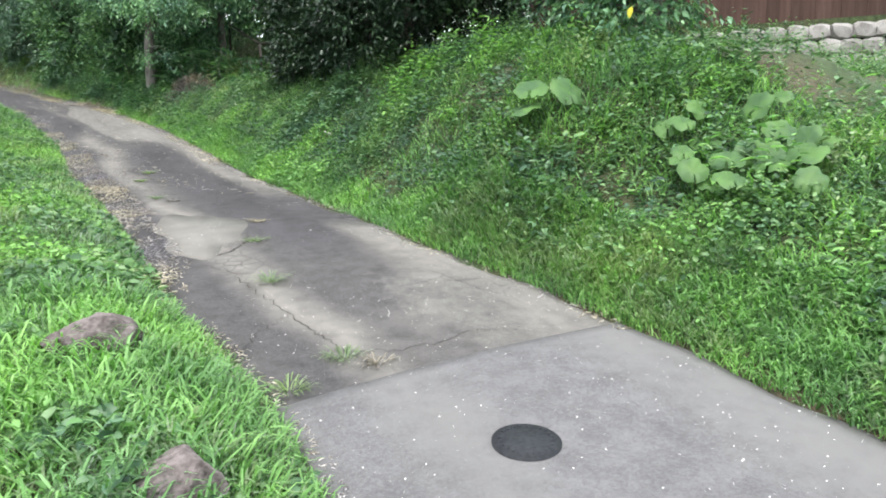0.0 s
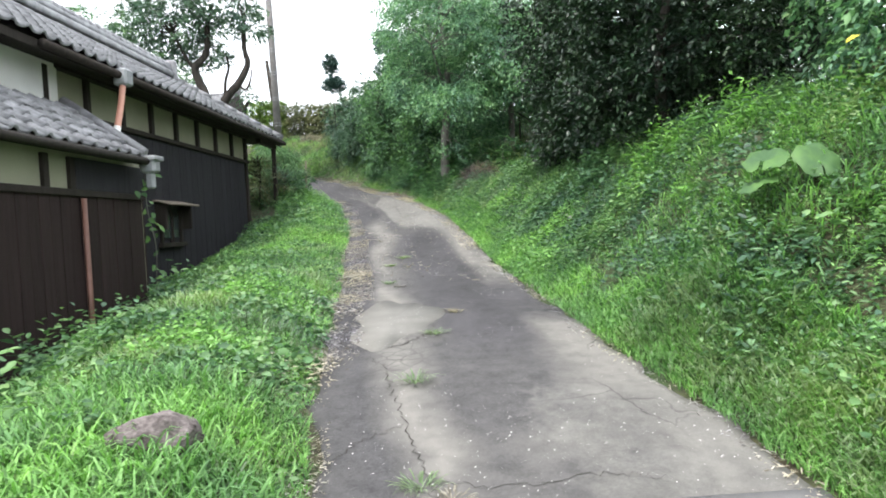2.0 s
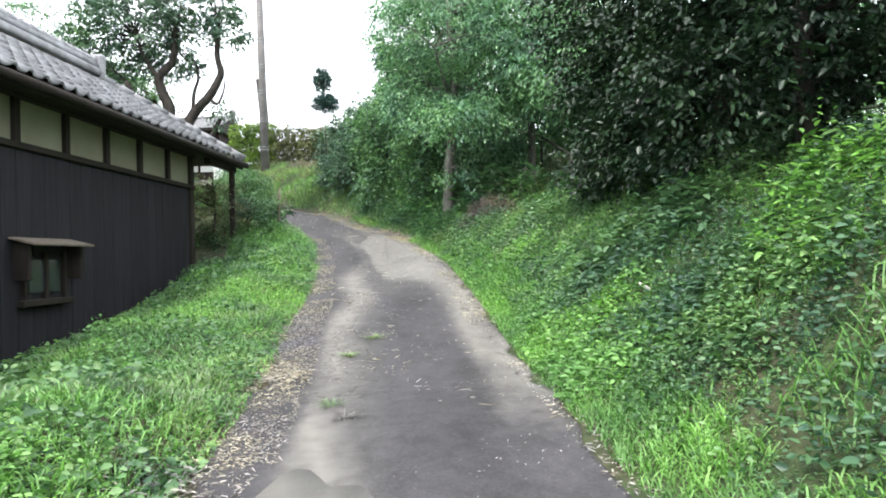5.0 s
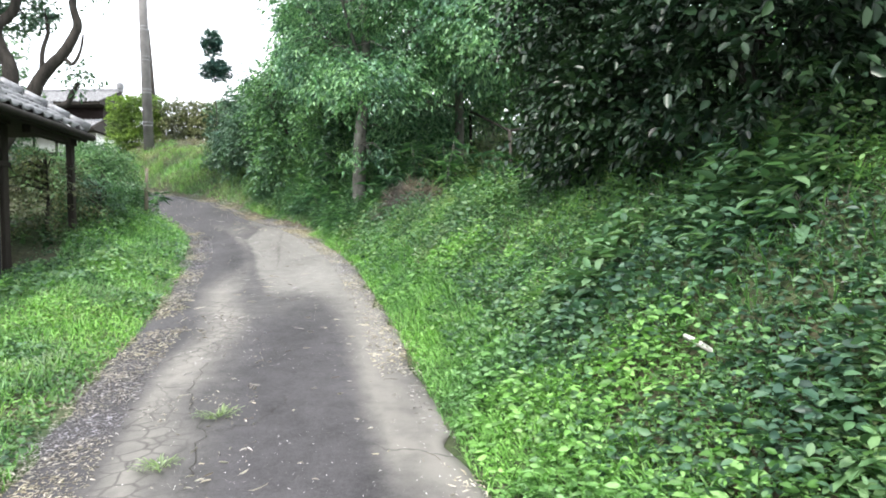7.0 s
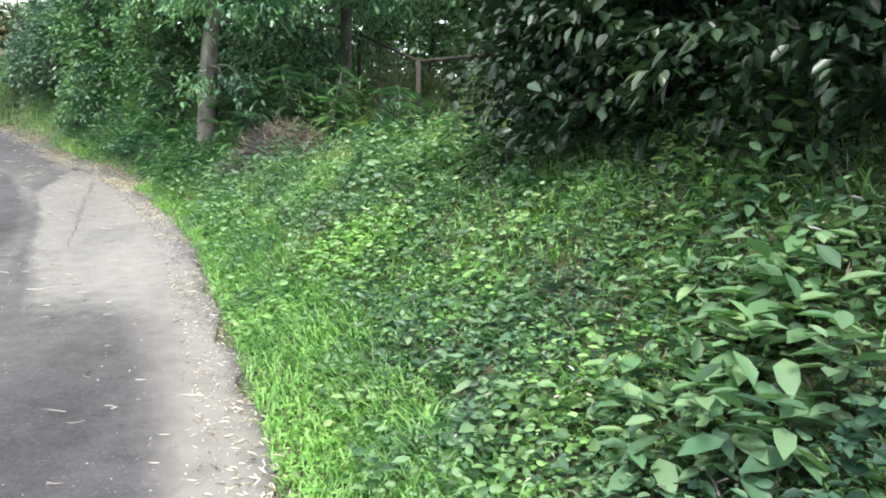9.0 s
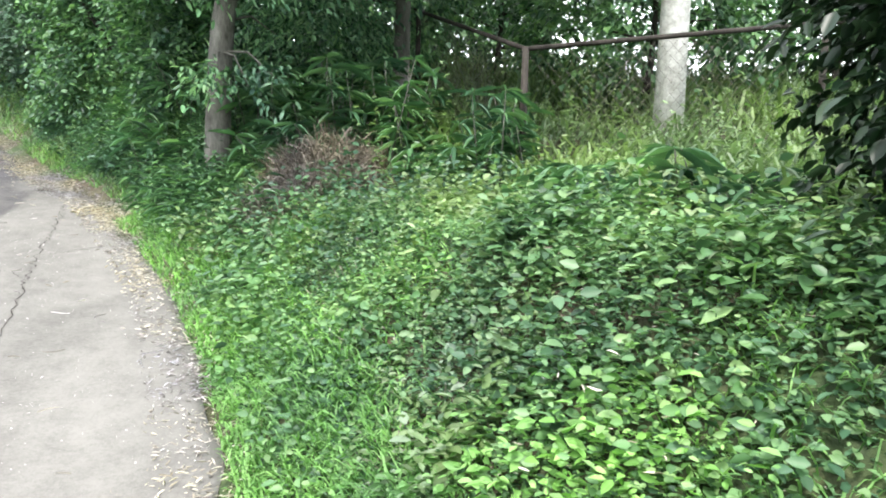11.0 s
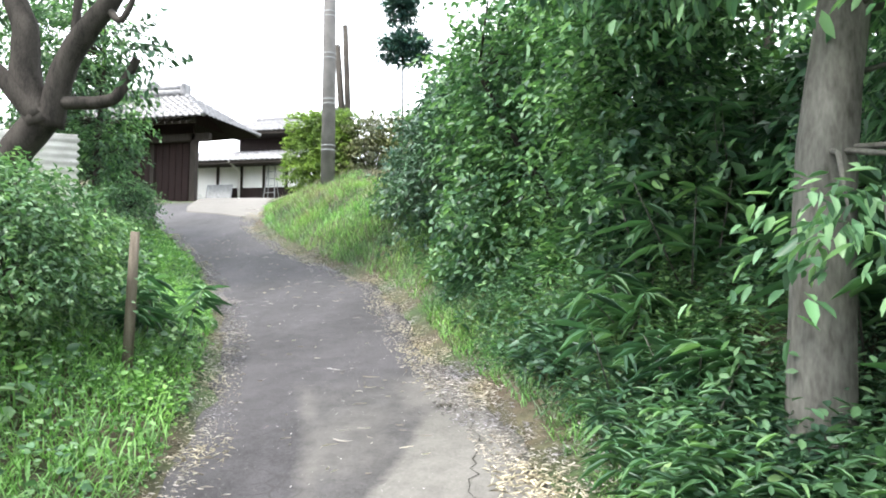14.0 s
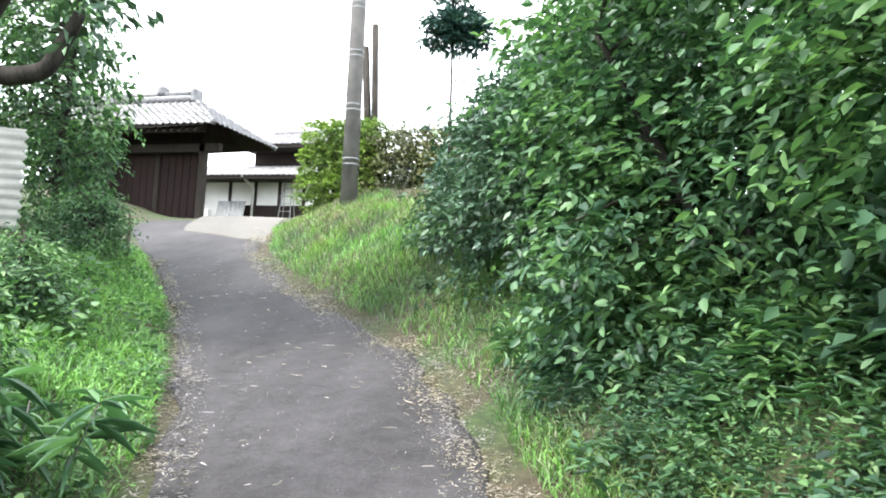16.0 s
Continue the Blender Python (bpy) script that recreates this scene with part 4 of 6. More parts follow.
for dx, h, r in ((0.0, 4.7, 0.09), (-0.19, 4.1, 0.10)):
    b = Vector((-8.32 + dx, 36.0, 5.6 + lift(36)))
    solo("old_post", tube(bmesh.new(), [b, b + Vector((-0.15, 0.1, h * 0.5)), b + Vector((-0.28 + dx * 0.3, 0.1, h))], [r, r, r * 0.9], 8, 0.1), BARK_DARK, "dark weathered leaning timber post behind the hedge", "post", "old posts")

# ---- chain-link fence and posts above the bank ----
FENCE = [(2.2, 23.5), (2.9, 21.0), (3.25, 18.35), (5.6, 17.6), (8.5, 16.8)]
fence = thing("chain_link_fence", "rusty chain-link fence with steel posts overgrown by weeds", "fence", (3.25, 18.35, 3.0))
o5 = Vector((-3.25, -18.35, -3.0))
wires = bmesh.new()
for (x0, y0), (x1, y1) in zip(FENCE, FENCE[1:]):
    z0, z1 = float(ground_z(x0, y0)), float(ground_z(x1, y1))
    a, b = Vector((x0, y0, z0)) + o5, Vector((x1, y1, z1)) + o5
    part("post", tube(bmesh.new(), [a - Vector((0, 0, 0.2)), a + Vector((0, 0, 1.2))], [0.03, 0.03], 8), BARK_DARK, fence)
    part("rail", tube(bmesh.new(), [a + Vector((0, 0, 1.18)), b + Vector((0, 0, 1.18))], [0.022, 0.022], 6), BARK_DARK, fence)
    d = b - a
    n = int(d.length / 0.09)
    for k in range(n):
        for s in (-1, 1):
            p0 = a + d * (k / n) + Vector((0, 0, 0.05 if s > 0 else 1.15))
            q = k / n + 1.0 / d.length
            if q > 1:
                continue
            p1 = a + d * q + Vector((0, 0, 1.15 if s > 0 else 0.05))
            tube(wires, [p0, p1], [0.0018, 0.0018], 3)
part("mesh", wires, WIRE, fence, "rusty diamond wire mesh")
cb = (5.12, 19.1, float(ground_z(5.12, 19.1)))
solo("concrete_pillar", tube(bmesh.new(), [Vector(cb) - Vector((0, 0, 0.3)), Vector(cb) + Vector((0.02, 0, 1.5)), Vector(cb) + Vector((0.08, 0.05, 3.6))], [0.16, 0.145, 0.12], 14, 0.04), PALE_CONCRETE, "mottled whitish concrete pillar behind the fence", "pillar")
for x, y, h in ((-3.6, 21.05, 1.0), (-9.0, 28.1, 0.8)):
    z = float(ground_z(x, y))
    solo("wooden_stake", tube(bmesh.new(), [Vector((x, y, z - 0.2)), Vector((x + 0.02, y, z + h * 0.6)), Vector((x + 0.05, y - 0.02, z + h))], [0.04, 0.036, 0.03], 8, 0.2), WEATHERED, "grey weathered wooden stake among the weeds", "stake", "stakes")

# corrugated sheet wall
v, f = [], []
for k in range(41):
    z = 0.02 * math.sin(k * math.pi / 2)
    for e in (0, 1):
        a = Vector((-9.0, 26.2, 4.0)).lerp(Vector((-11.2, 24.4, 4.0)), e)
        v.append((a.x + z, a.y + z, 4.0 + lift(a.y) + k * 0.032))
f = [(2 * k, 2 * k + 1, 2 * k + 3, 2 * k + 2) for k in range(40)]
sheet = solo("corrugated_sheet", np_mesh("corrugated_sheet", np.array(v), [np.array(f)], SHEET), SHEET, "weathered white corrugated metal sheet beside the hedge", "metal sheet")
sheet.modifiers.new("thickness", "SOLIDIFY").thickness = 0.004

# brown fence on a stone wall above the bank
sw = thing("stone_wall", "low wall of pale rough stones above the bank", "stone wall", (9.13, 10.83, 2.75))
a, b = Vector((8.4, 11.6, 0)), Vector((13.6, 6.6, 0))
d = (b - a)
ang = math.degrees(math.atan2(d.y, d.x))
rnd = random.Random(8)
stones = []
for k in range(3):
    bm = bmesh.new()
    bmesh.ops.create_icosphere(bm, subdivisions=2, radius=0.5)
    for q in bm.verts:
        q.co *= 1 + 0.25 * (noise.noise(q.co * 2 + Vector((k * 9, 0, 0))))
        q.co = Vector([max(-0.34, min(0.34, c)) for c in q.co])
    me = bpy.data.meshes.new("stone")
    bm.to_mesh(me)
    bm.free()
    me.materials.append(WALL_STONE)
    stones.append(me)
part("core", boxed((0, 0.1, -0.7), (d.length, 0.5, 0.62), 0, Matrix.Translation((-1.6, 1.6, 0)) @ pose(0, 0, 0, 0, 0, ang)), SOIL, sw)
for r in range(3):
    for k in range(22):
        ob = new("stone", stones[(k + r) % 3])
        ob.parent = sw
        m = Matrix.Translation((-1.6, 1.6, 0)) @ pose(0, 0, 0, 0, 0, ang) @ pose(0.35 * k + 0.17 * (r % 2), 0.12, -0.15 + 0.27 * r, rnd.uniform(-9, 9), rnd.uniform(-9, 9), rnd.uniform(-9, 9))
        ob.matrix_basis = m @ Matrix.Diagonal((0.52, 0.44, 0.39, 1))
bf = thing("board_fence", "red-brown vertical board fence on the stone wall", "fence", (9.13, 10.83, 3.38))
for k in range(36):
    m = Matrix.Translation((-1.6, 1.6, 0)) @ pose(0, 0, 0, 0, 0, ang)
    part("board", boxed((0.2 * k, 0.2 + 0.012 * (k % 2), 0.0), (0.2 * k + 0.21, 0.23 + 0.012 * (k % 2), 0.85), 0.004, m), FENCE_BOARD, bf)
part("cap", boxed((0, 0.15, 0.85), (7.2, 0.28, 0.93), 0.01, Matrix.Translation((-1.6, 1.6, 0)) @ pose(0, 0, 0, 0, 0, ang)), TIMBER, bf)


# ---- small things on the lane ----
z = float(lane_z(np.array(1.46), np.array(2.5))) + 0.012
mh = thing("manhole_cover", "small round dark cast-iron manhole cover in the asphalt", "manhole cover", (1.46, 2.5, z))
tilt = pose(0, 0, 0, math.degrees(math.atan(0.075)), 0, 0)
bm = tube(bmesh.new(), [Vector((0, 0, -0.04)), Vector((0, 0, 0.012))], [0.155, 0.155], 40)
bmesh.ops.transform(bm, matrix=tilt, verts=bm.verts)
part("frame", bm, IRON, mh)
bm = tube(bmesh.new(), [Vector((0, 0, 0.0)), Vector((0, 0, 0.018))], [0.142, 0.138], 40)
for k in range(6):
    box(bm, (-0.085, -0.003 + 0.03 * (k - 2.5), 0.016), (0.085, 0.003 + 0.03 * (k - 2.5), 0.0185))
for k in range(24):
    q = 2 * math.pi * k / 24
    box(bm, (-0.006, 0.112, 0.016), (0.006, 0.128, 0.021), 0, pose(0, 0, 0, 0, 0, math.degrees(q)))
bmesh.ops.transform(bm, matrix=tilt, verts=bm.verts)
part("cover", bm, IRON, mh)


def boulder(x, y, r, seed, squash=0.7):
    """A rock with broken faces and a rough skin."""
    rnd = random.Random(seed)
    cuts = [(Vector((rnd.gauss(0, 1), rnd.gauss(0, 1), rnd.gauss(0.3, 0.8))).normalized(), rnd.uniform(0.62, 0.86)) for _ in range(11)]
    bm = bmesh.new()
    bmesh.ops.create_icosphere(bm, subdivisions=5, radius=1.0)
    for q in bm.verts:
        for n, d in cuts:
            over = q.co.dot(n) - d
            if over > 0:
                q.co -= n * (over * 0.93)
        q.co *= 1 + 0.07 * noise.noise(q.co * 3 + Vector((seed, 0, 0))) + 0.03 * noise.noise(q.co * 11 + Vector((seed, 3, 0)))
        q.co = Vector((q.co.x * r * 1.25, q.co.y * r, q.co.z * r * squash)) + Vector((x, y, float(ground_z(x, y)) + r * 0.35))
    return solo("boulder", bm, STONE, "rough brown boulder with pale lichen in the grass verge", "rock", "boulders on the verge")


boulder(-0.28, 3.66, 0.19, 4, 0.7)
boulder(0.0, 2.3, 0.15, 9, 0.85)
boulder(-0.72, 2.75, 0.1, 15)

# light repair patch
n = 40
v = [(0.52, 7.0, float(lane_z(np.array(0.52), np.array(7.0))) + 0.014)]
for k in range(n):
    q = 2 * math.pi * k / n
    r = 1 + 0.18 * math.sin(3 * q + 1) + 0.08 * math.sin(7 * q)
    x, y = 0.52 + 0.40 * r * math.cos(q), 7.0 + 0.88 * r * math.sin(q)
    v.append((x, y, float(lane_z(np.array(x), np.array(y))) + 0.006))
for k in range(n):
    v.append((v[k + 1][0], v[k + 1][1], v[k + 1][2] - 0.05))
PATCH = grainy("pale_patch", (0.135, 0.13, 0.122), (0.20, 0.193, 0.18), 3, 0.9, 0.2, fine=90)
solo("repair_patch", np_mesh("repair_patch", np.array(v), [np.array([(0, 1 + k, 1 + (k + 1) % n) for k in range(n)]), np.array([(1 + k, 1 + n + k, 1 + n + (k + 1) % n, 1 + (k + 1) % n) for k in range(n)])], PATCH), PATCH, "pale smooth repair patch on the cracked asphalt", "road patch", kind="structure")
b = Vector((2.68, 10.1, float(ground_z(2.68, 10.1)) + 0.09))
solo("cut_stick", tube(bmesh.new(), [b + Vector((-0.02, 0.1, 0.02)), b + Vector((0, 0, 0)), b + Vector((0.03, -0.08, -0.03))], [0.012, 0.013, 0.012], 8, 0.1), PALE_CONCRETE, "short pale peeled stick lying in the weeds", "stick")


# ---- trees and shrubs ----
def gz(x, y):
    return float(ground_z(x, y))


plant("camellia_thicket", "large dark glossy evergreen camellia thicket on the bank", "bush", (4.0, 12.0, gz(4.0, 12.0) - 0.1),
    [([(4.0, 12.0, 2.4), (4.1, 12.2, 3.6), (4.2, 12.4, 5.6)], 0.13, 0.05), ([(4.1, 10.2, 2.4), (4.0, 10.0, 3.8), (4.3, 9.8, 5.5)], 0.1, 0.04), ([(3.6, 14.0, 2.7), (3.5, 14.3, 3.8), (3.3, 14.6, 5.2)], 0.08, 0.03)],
    [((4.0, 13.2, 4.6), (1.55, 1.8, 2.1)), ((4.3, 10.6, 4.6), (1.5, 1.8, 2.0)), ((4.6, 12.0, 6.2), (1.7, 2.4, 1.7)), ((3.7, 14.1, 5.6), (1.4, 1.3, 1.5)), ((4.9, 9.7, 4.4), (1.1, 1.0, 1.5)), ((2.98, 13.6, 3.1), (0.5, 0.7, 0.55)), ((3.15, 12.4, 3.1), (0.5, 0.8, 0.6)), ((3.7, 12.0, 3.3), (0.9, 2.6, 0.9)), ((3.6, 14.0, 3.9), (0.95, 1.1, 1.3)), ((3.7, 13.3, 3.3), (0.6, 0.9, 0.7)), ((3.6, 14.6, 3.8), (0.6, 0.7, 1.0)), ((3.4, 13.9, 3.15), (0.55, 0.8, 0.75)), ((3.4, 14.4, 3.6), (0.5, 0.6, 1.0)), ((5.2, 11.0, 4.6), (1.2, 3.0, 2.0))],
    130000, 0.072, CAMELLIA, BARK_DARK, 160, droop=0.45, clump=14, spread=0.12, ratio=0.58, shell=0.55, shape=LEAF_FINE)
plant("vine_covered_bush", "tall bush overgrown with climbing vines and a few yellow leaves", "bush", (6.0, 6.8, gz(6.0, 6.8) - 0.1),
    [([(6.0, 6.8, 2.0), (6.0, 6.9, 3.2), (6.1, 7.0, 4.6)], 0.08, 0.03)],
    [((5.75, 7.0, 3.6), (0.75, 0.9, 1.3)), ((5.8, 6.9, 4.8), (0.85, 1.0, 1.2)), ((5.9, 8.0, 4.2), (0.9, 1.0, 1.5))], 22000, 0.095, BROADLEAF, BARK, 40, droop=0.6, spread=0.16)
t = thing("yellowing_leaves", "a few bright yellow leaves hanging in the vine", "leaves", (5.6, 6.4, 3.4))
n = 26
part("leaves", scatter("leaves", LEAF_FINE, RNG.normal(size=(n, 3)) * (0.45, 0.5, 0.5) + (-0.35, -0.4, 0.1), directions(n, -1.0), directions(n, 1.0), np.full(n, 0.13), np.full(n, 0.08), YELLOW_LEAF), YELLOW_LEAF, t)

plant("broadleaf_tree", "broadleaf tree with a straight grey trunk and drooping leaf sprays", "tree", (0.66, 19.87, gz(0.66, 19.87) - 0.1),
    [([(0.66, 19.87, 2.3), (0.7, 19.9, 3.8), (0.86, 20.0, 5.4), (0.7, 20.2, 8.4)], 0.14, 0.06), ([(0.75, 19.95, 5.3), (0.3, 20.2, 5.8), (-0.2, 20.4, 6.4)], 0.045, 0.015), ([(0.86, 20.0, 5.3), (1.7, 19.9, 5.9), (2.5, 19.8, 6.4)], 0.05, 0.015), ([(0.8, 20.0, 5.2), (0.6, 19.4, 5.8), (0.5, 18.8, 6.2)], 0.045, 0.015)],
    [((0.1, 20.6, 5.9), (1.0, 1.0, 0.9)), ((0.9, 20.1, 7.0), (1.8, 1.6, 1.3)), ((2.0, 20.0, 6.2), (1.2, 1.2, 0.9)), ((0.0, 21.2, 7.3), (1.0, 1.1, 1.0)), ((0.6, 21.2, 8.4), (1.6, 1.4, 1.0)), ((1.7, 19.6, 5.2), (0.8, 0.6, 0.5)), ((0.5, 19.45, 4.95), (0.75, 0.4, 0.38)), ((1.45, 19.1, 4.75), (0.6, 0.4, 0.4)), ((-0.1, 20.2, 5.3), (0.7, 0.6, 0.5)), ((0.85, 18.7, 4.6), (0.9, 0.5, 0.4)), ((0.85, 19.4, 3.5), (0.42, 0.18, 0.14)), ((1.6, 20.6, 4.2), (0.8, 0.5, 0.6))],
    60000, 0.08, BROADLEAF, BARK, 110, droop=0.7, clump=15, spread=0.19, ratio=0.42, shape=LEAF_FINE)
plant("broadleaf_tree", "slim tree with grey bark behind the bamboo grass", "tree", (2.6, 20.6, gz(2.6, 20.6) - 0.1),
    [([(2.6, 20.6, 3.4), (2.65, 20.7, 5.0), (2.5, 20.8, 8.0)], 0.11, 0.05), ([(2.6, 20.7, 4.8), (3.3, 20.2, 5.6), (3.9, 19.8, 6.0)], 0.04, 0.012)],
    [((2.6, 21.0, 7.4), (1.6, 1.5, 1.3)), ((3.8, 20.0, 6.4), (1.4, 1.2, 0.9)), ((2.2, 19.6, 6.9), (1.1, 0.9, 0.7)), ((2.9, 19.5, 5.3), (1.1, 0.8, 0.6)), ((2.4, 21.6, 4.9), (1.1, 0.8, 1.0)), ((3.2, 18.7, 5.6), (1.3, 0.9, 0.7)), ((4.6, 19.2, 5.9), (1.3, 1.0, 0.8))], 30000, 0.1, BROADLEAF, BARK, 60, droop=0.9, clump=11, spread=0.18, ratio=0.42, shape=LEAF_FINE)
for x, y, h, r in ((4.2, 26.5, 4.2, 1.7), (7.0, 27.5, 5.0, 2.2), (10.2, 25.5, 4.6, 2.1), (13.5, 23.0, 4.8, 2.3), (2.2, 30.0, 4.4, 2.0), (16.0, 18.5, 4.4, 2.3), (6.2, 32.5, 5.6, 2.5)):
    z = gz(x, y)
    plant("background_tree", "full green tree at the far side of the field", "tree", (x, y, z - 0.1),
        [([(x, y, z), (x + 0.1, y, z + h * 0.5), (x, y, z + h)], 0.16, 0.05)],
        [((x, y, z + h * 0.85), (r, r, h * 0.42)), ((x - r * 0.6, y - 0.4, z + h * 0.4), (r * 0.7, r * 0.6, h * 0.38)), ((x + r * 0.6, y - 0.2, z + h * 0.45), (r * 0.7, r * 0.6, h * 0.4)), ((x, y - 0.5, z + h * 0.2), (r, r * 0.6, h * 0.25))],
        5200, 0.2, SHRUB_LEAF, BARK_DARK, 20, "trees beyond the field", up=0, droop=0.5, clump=9, spread=0.26, ratio=0.55)
for x, y, r in ((5.6, 20.4, 1.5), (7.8, 19.8, 1.7), (4.4, 22.6, 1.5), (10.2, 19.0, 1.7)):
    z = gz(x, y)
    plant("thicket_bush", "light green leafy thicket behind the chain-link fence", "bush", (x, y, z - 0.1),
        [([(x, y, z), (x + 0.1, y, z + r * 0.7), (x, y, z + r * 1.5)], 0.05, 0.02)],
        [((x, y, z + r * 0.7), (r, r * 0.8, r * 0.8)), ((x - r * 0.4, y + 0.3, z + r * 1.4), (r * 0.8, r * 0.7, r * 0.6)), ((x + r * 0.5, y + 0.2, z + r * 1.2), (r * 0.7, r * 0.6, r * 0.7))],
        6500, 0.12, SHRUB_LEAF, BARK_DARK, 20, "thicket behind the fence", up=0, droop=0.5, clump=10, spread=0.2, ratio=0.5)
plant("leafy_shrub", "tall bright green hazel-like shrub at the lane's edge", "bush", (-0.7, 24.6, gz(-0.7, 24.6) - 0.1),
    [([(-0.7, 24.6, 3.2), (-0.6, 24.6, 4.4), (-0.2, 24.5, 6.2)], 0.09, 0.03), ([(-0.6, 24.6, 3.4), (-1.2, 24.3, 4.4), (-1.7, 24.1, 5.3)], 0.06, 0.02), ([(-0.3, 24.2, 3.3), (0.0, 23.7, 4.2), (0.2, 23.4, 5.2)], 0.06, 0.02)],
    [((-0.9, 24.5, 4.1), (1.1, 1.0, 1.0)), ((-0.6, 24.6, 5.6), (1.3, 1.2, 1.2)), ((0.1, 23.6, 4.6), (0.9, 0.8, 1.3)), ((-1.5, 25.2, 5.2), (0.9, 0.9, 1.1)), ((-1.2, 24.3, 3.4), (0.8, 0.7, 0.5)), ((0.2, 24.2, 6.6), (1.2, 1.1, 0.9)), ((-0.1, 22.7, 4.7), (0.7, 0.7, 0.9)), ((0.1, 22.3, 3.7), (0.6, 0.6, 0.5)), ((0.3, 22.6, 5.8), (0.8, 0.8, 0.8))],
    52000, 0.085, SHRUB_LEAF, BARK_DARK, 90, droop=0.4, clump=16, spread=0.2, ratio=0.56, shape=LEAF_FINE)
plant("evergreen_shrub", "dense bluish evergreen shrub above the grassy bank", "bush", (-2.5, 26.6, gz(-2.5, 26.6) - 0.1),
    [([(-2.5, 26.6, 3.2), (-2.5, 26.6, 4.2), (-2.3, 26.6, 5.4)], 0.07, 0.03)],
    [((-2.5, 26.5, 4.4), (0.9, 0.9, 1.2)), ((-2.0, 26.8, 5.5), (0.9, 0.9, 0.9)), ((-1.7, 26.0, 4.0), (0.8, 0.7, 1.0)), ((-3.3, 27.8, 4.3), (0.7, 0.9, 0.8))],
    28000, 0.09, BLUE_LEAF, BARK_DARK, 50, droop=0.4, clump=12, spread=0.15, ratio=0.5)
plant("evergreen_shrub", "dense dark green shrub between hedge and trees", "bush", (-4.2, 31.0, gz(-4.2, 31.0) - 0.1),
    [([(-4.2, 31, 4.4), (-4.2, 31, 5.4), (-4.0, 31, 6.4)], 0.07, 0.03)],
    [((-3.9, 31.2, 5.6), (0.95, 1.1, 0.9)), ((-2.6, 30.6, 6.0), (1.5, 1.3, 1.4)), ((-0.8, 30.0, 6.4), (1.7, 1.4, 1.8))],
    16000, 0.14, BLUE_LEAF, BARK_DARK, 30, droop=0.4, clump=11, spread=0.18, ratio=0.5)
# Dark leaf colour doubles as the shade below the trees.
plant("undergrowth_bush", "undergrowth below the trees, its shade put into the leaf colour", "bush", (1.0, 23.0, gz(1.0, 23.0) - 0.1),
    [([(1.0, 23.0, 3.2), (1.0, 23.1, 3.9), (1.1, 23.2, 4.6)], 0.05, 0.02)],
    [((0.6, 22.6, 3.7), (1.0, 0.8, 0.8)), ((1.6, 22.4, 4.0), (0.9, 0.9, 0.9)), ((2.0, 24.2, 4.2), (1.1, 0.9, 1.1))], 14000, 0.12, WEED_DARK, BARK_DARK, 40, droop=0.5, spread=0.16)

plant("old_pruned_tree", "old pruned broadleaf tree with thick forking limbs behind the storehouse", "tree", (-7.8, 23.6, gz(-7.8, 23.6) - 0.2),
    [([(-7.8, 23.6, 2.9), (-7.55, 23.65, 4.3), (-6.95, 23.8, 5.2)], 0.26, 0.19), ([(-6.93, 23.8, 5.0), (-6.75, 23.8, 5.7), (-6.45, 23.8, 6.15), (-6.1, 23.8, 6.5), (-5.85, 23.8, 6.9), (-5.74, 23.8, 7.2), (-5.84, 23.8, 7.7), (-5.77, 23.8, 8.5)], 0.17, 0.07),
     ([(-7.0, 23.75, 5.0), (-7.22, 23.7, 5.6), (-7.25, 23.7, 6.2), (-7.42, 23.7, 6.6), (-7.52, 23.7, 7.1), (-7.15, 23.8, 7.6), (-7.05, 23.8, 8.6)], 0.2, 0.09), ([(-7.0, 23.7, 5.1), (-7.4, 23.5, 5.6), (-7.8, 23.4, 5.95), (-8.3, 23.3, 6.9)], 0.14, 0.07),
     ([(-6.1, 23.8, 6.45), (-5.86, 23.75, 6.26), (-5.68, 23.75, 6.55), (-5.6, 23.75, 6.95)], 0.05, 0.025), ([(-6.6, 23.8, 5.95), (-6.55, 23.8, 6.6), (-6.42, 23.8, 7.0), (-6.45, 23.8, 7.4)], 0.06, 0.035), ([(-6.8, 23.8, 5.3), (-6.2, 24.0, 5.35), (-6.05, 24.1, 5.65), (-5.9, 24.1, 5.9)], 0.09, 0.05), ([(-7.5, 23.7, 7.0), (-7.85, 23.7, 7.5), (-8.2, 23.7, 8.3)], 0.07, 0.03)],
    [((-8.2, 23.8, 8.9), (1.4, 1.3, 1.1)), ((-6.9, 24.2, 9.4), (1.4, 1.3, 1.0)), ((-9.4, 24.4, 8.4), (1.2, 1.2, 1.3)), ((-7.6, 24.6, 7.8), (0.7, 0.8, 0.5)), ((-5.5, 24.0, 8.4), (0.6, 0.7, 0.5)), ((-6.5, 23.9, 7.4), (0.25, 0.3, 0.25)), ((-5.9, 24.2, 6.1), (0.25, 0.3, 0.3))], 15000, 0.13, BLUE_LEAF, BARK_DARK, 80, up=0.25, aside=-0.25, droop=0.5, clump=12, spread=0.16, ratio=0.45)
plant("bamboo_like_tree", "light green feathery tree behind the storehouse roof", "tree", (-11.5, 24.0, gz(-11.5, 24.0)),
    [([(-11.5, 24, 2.5), (-11.4, 24, 5), (-11.3, 24, 8)], 0.12, 0.05)],
    [((-11.6, 24.0, 8.0), (1.8, 1.5, 1.4)), ((-13.4, 23.6, 7.4), (1.6, 1.5, 1.4)), ((-10.4, 24.6, 7.0), (1.0, 1.0, 1.0))], 12000, 0.14, SHRUB_LEAF, BARK, 40, droop=0.6, spread=0.2, ratio=0.3)
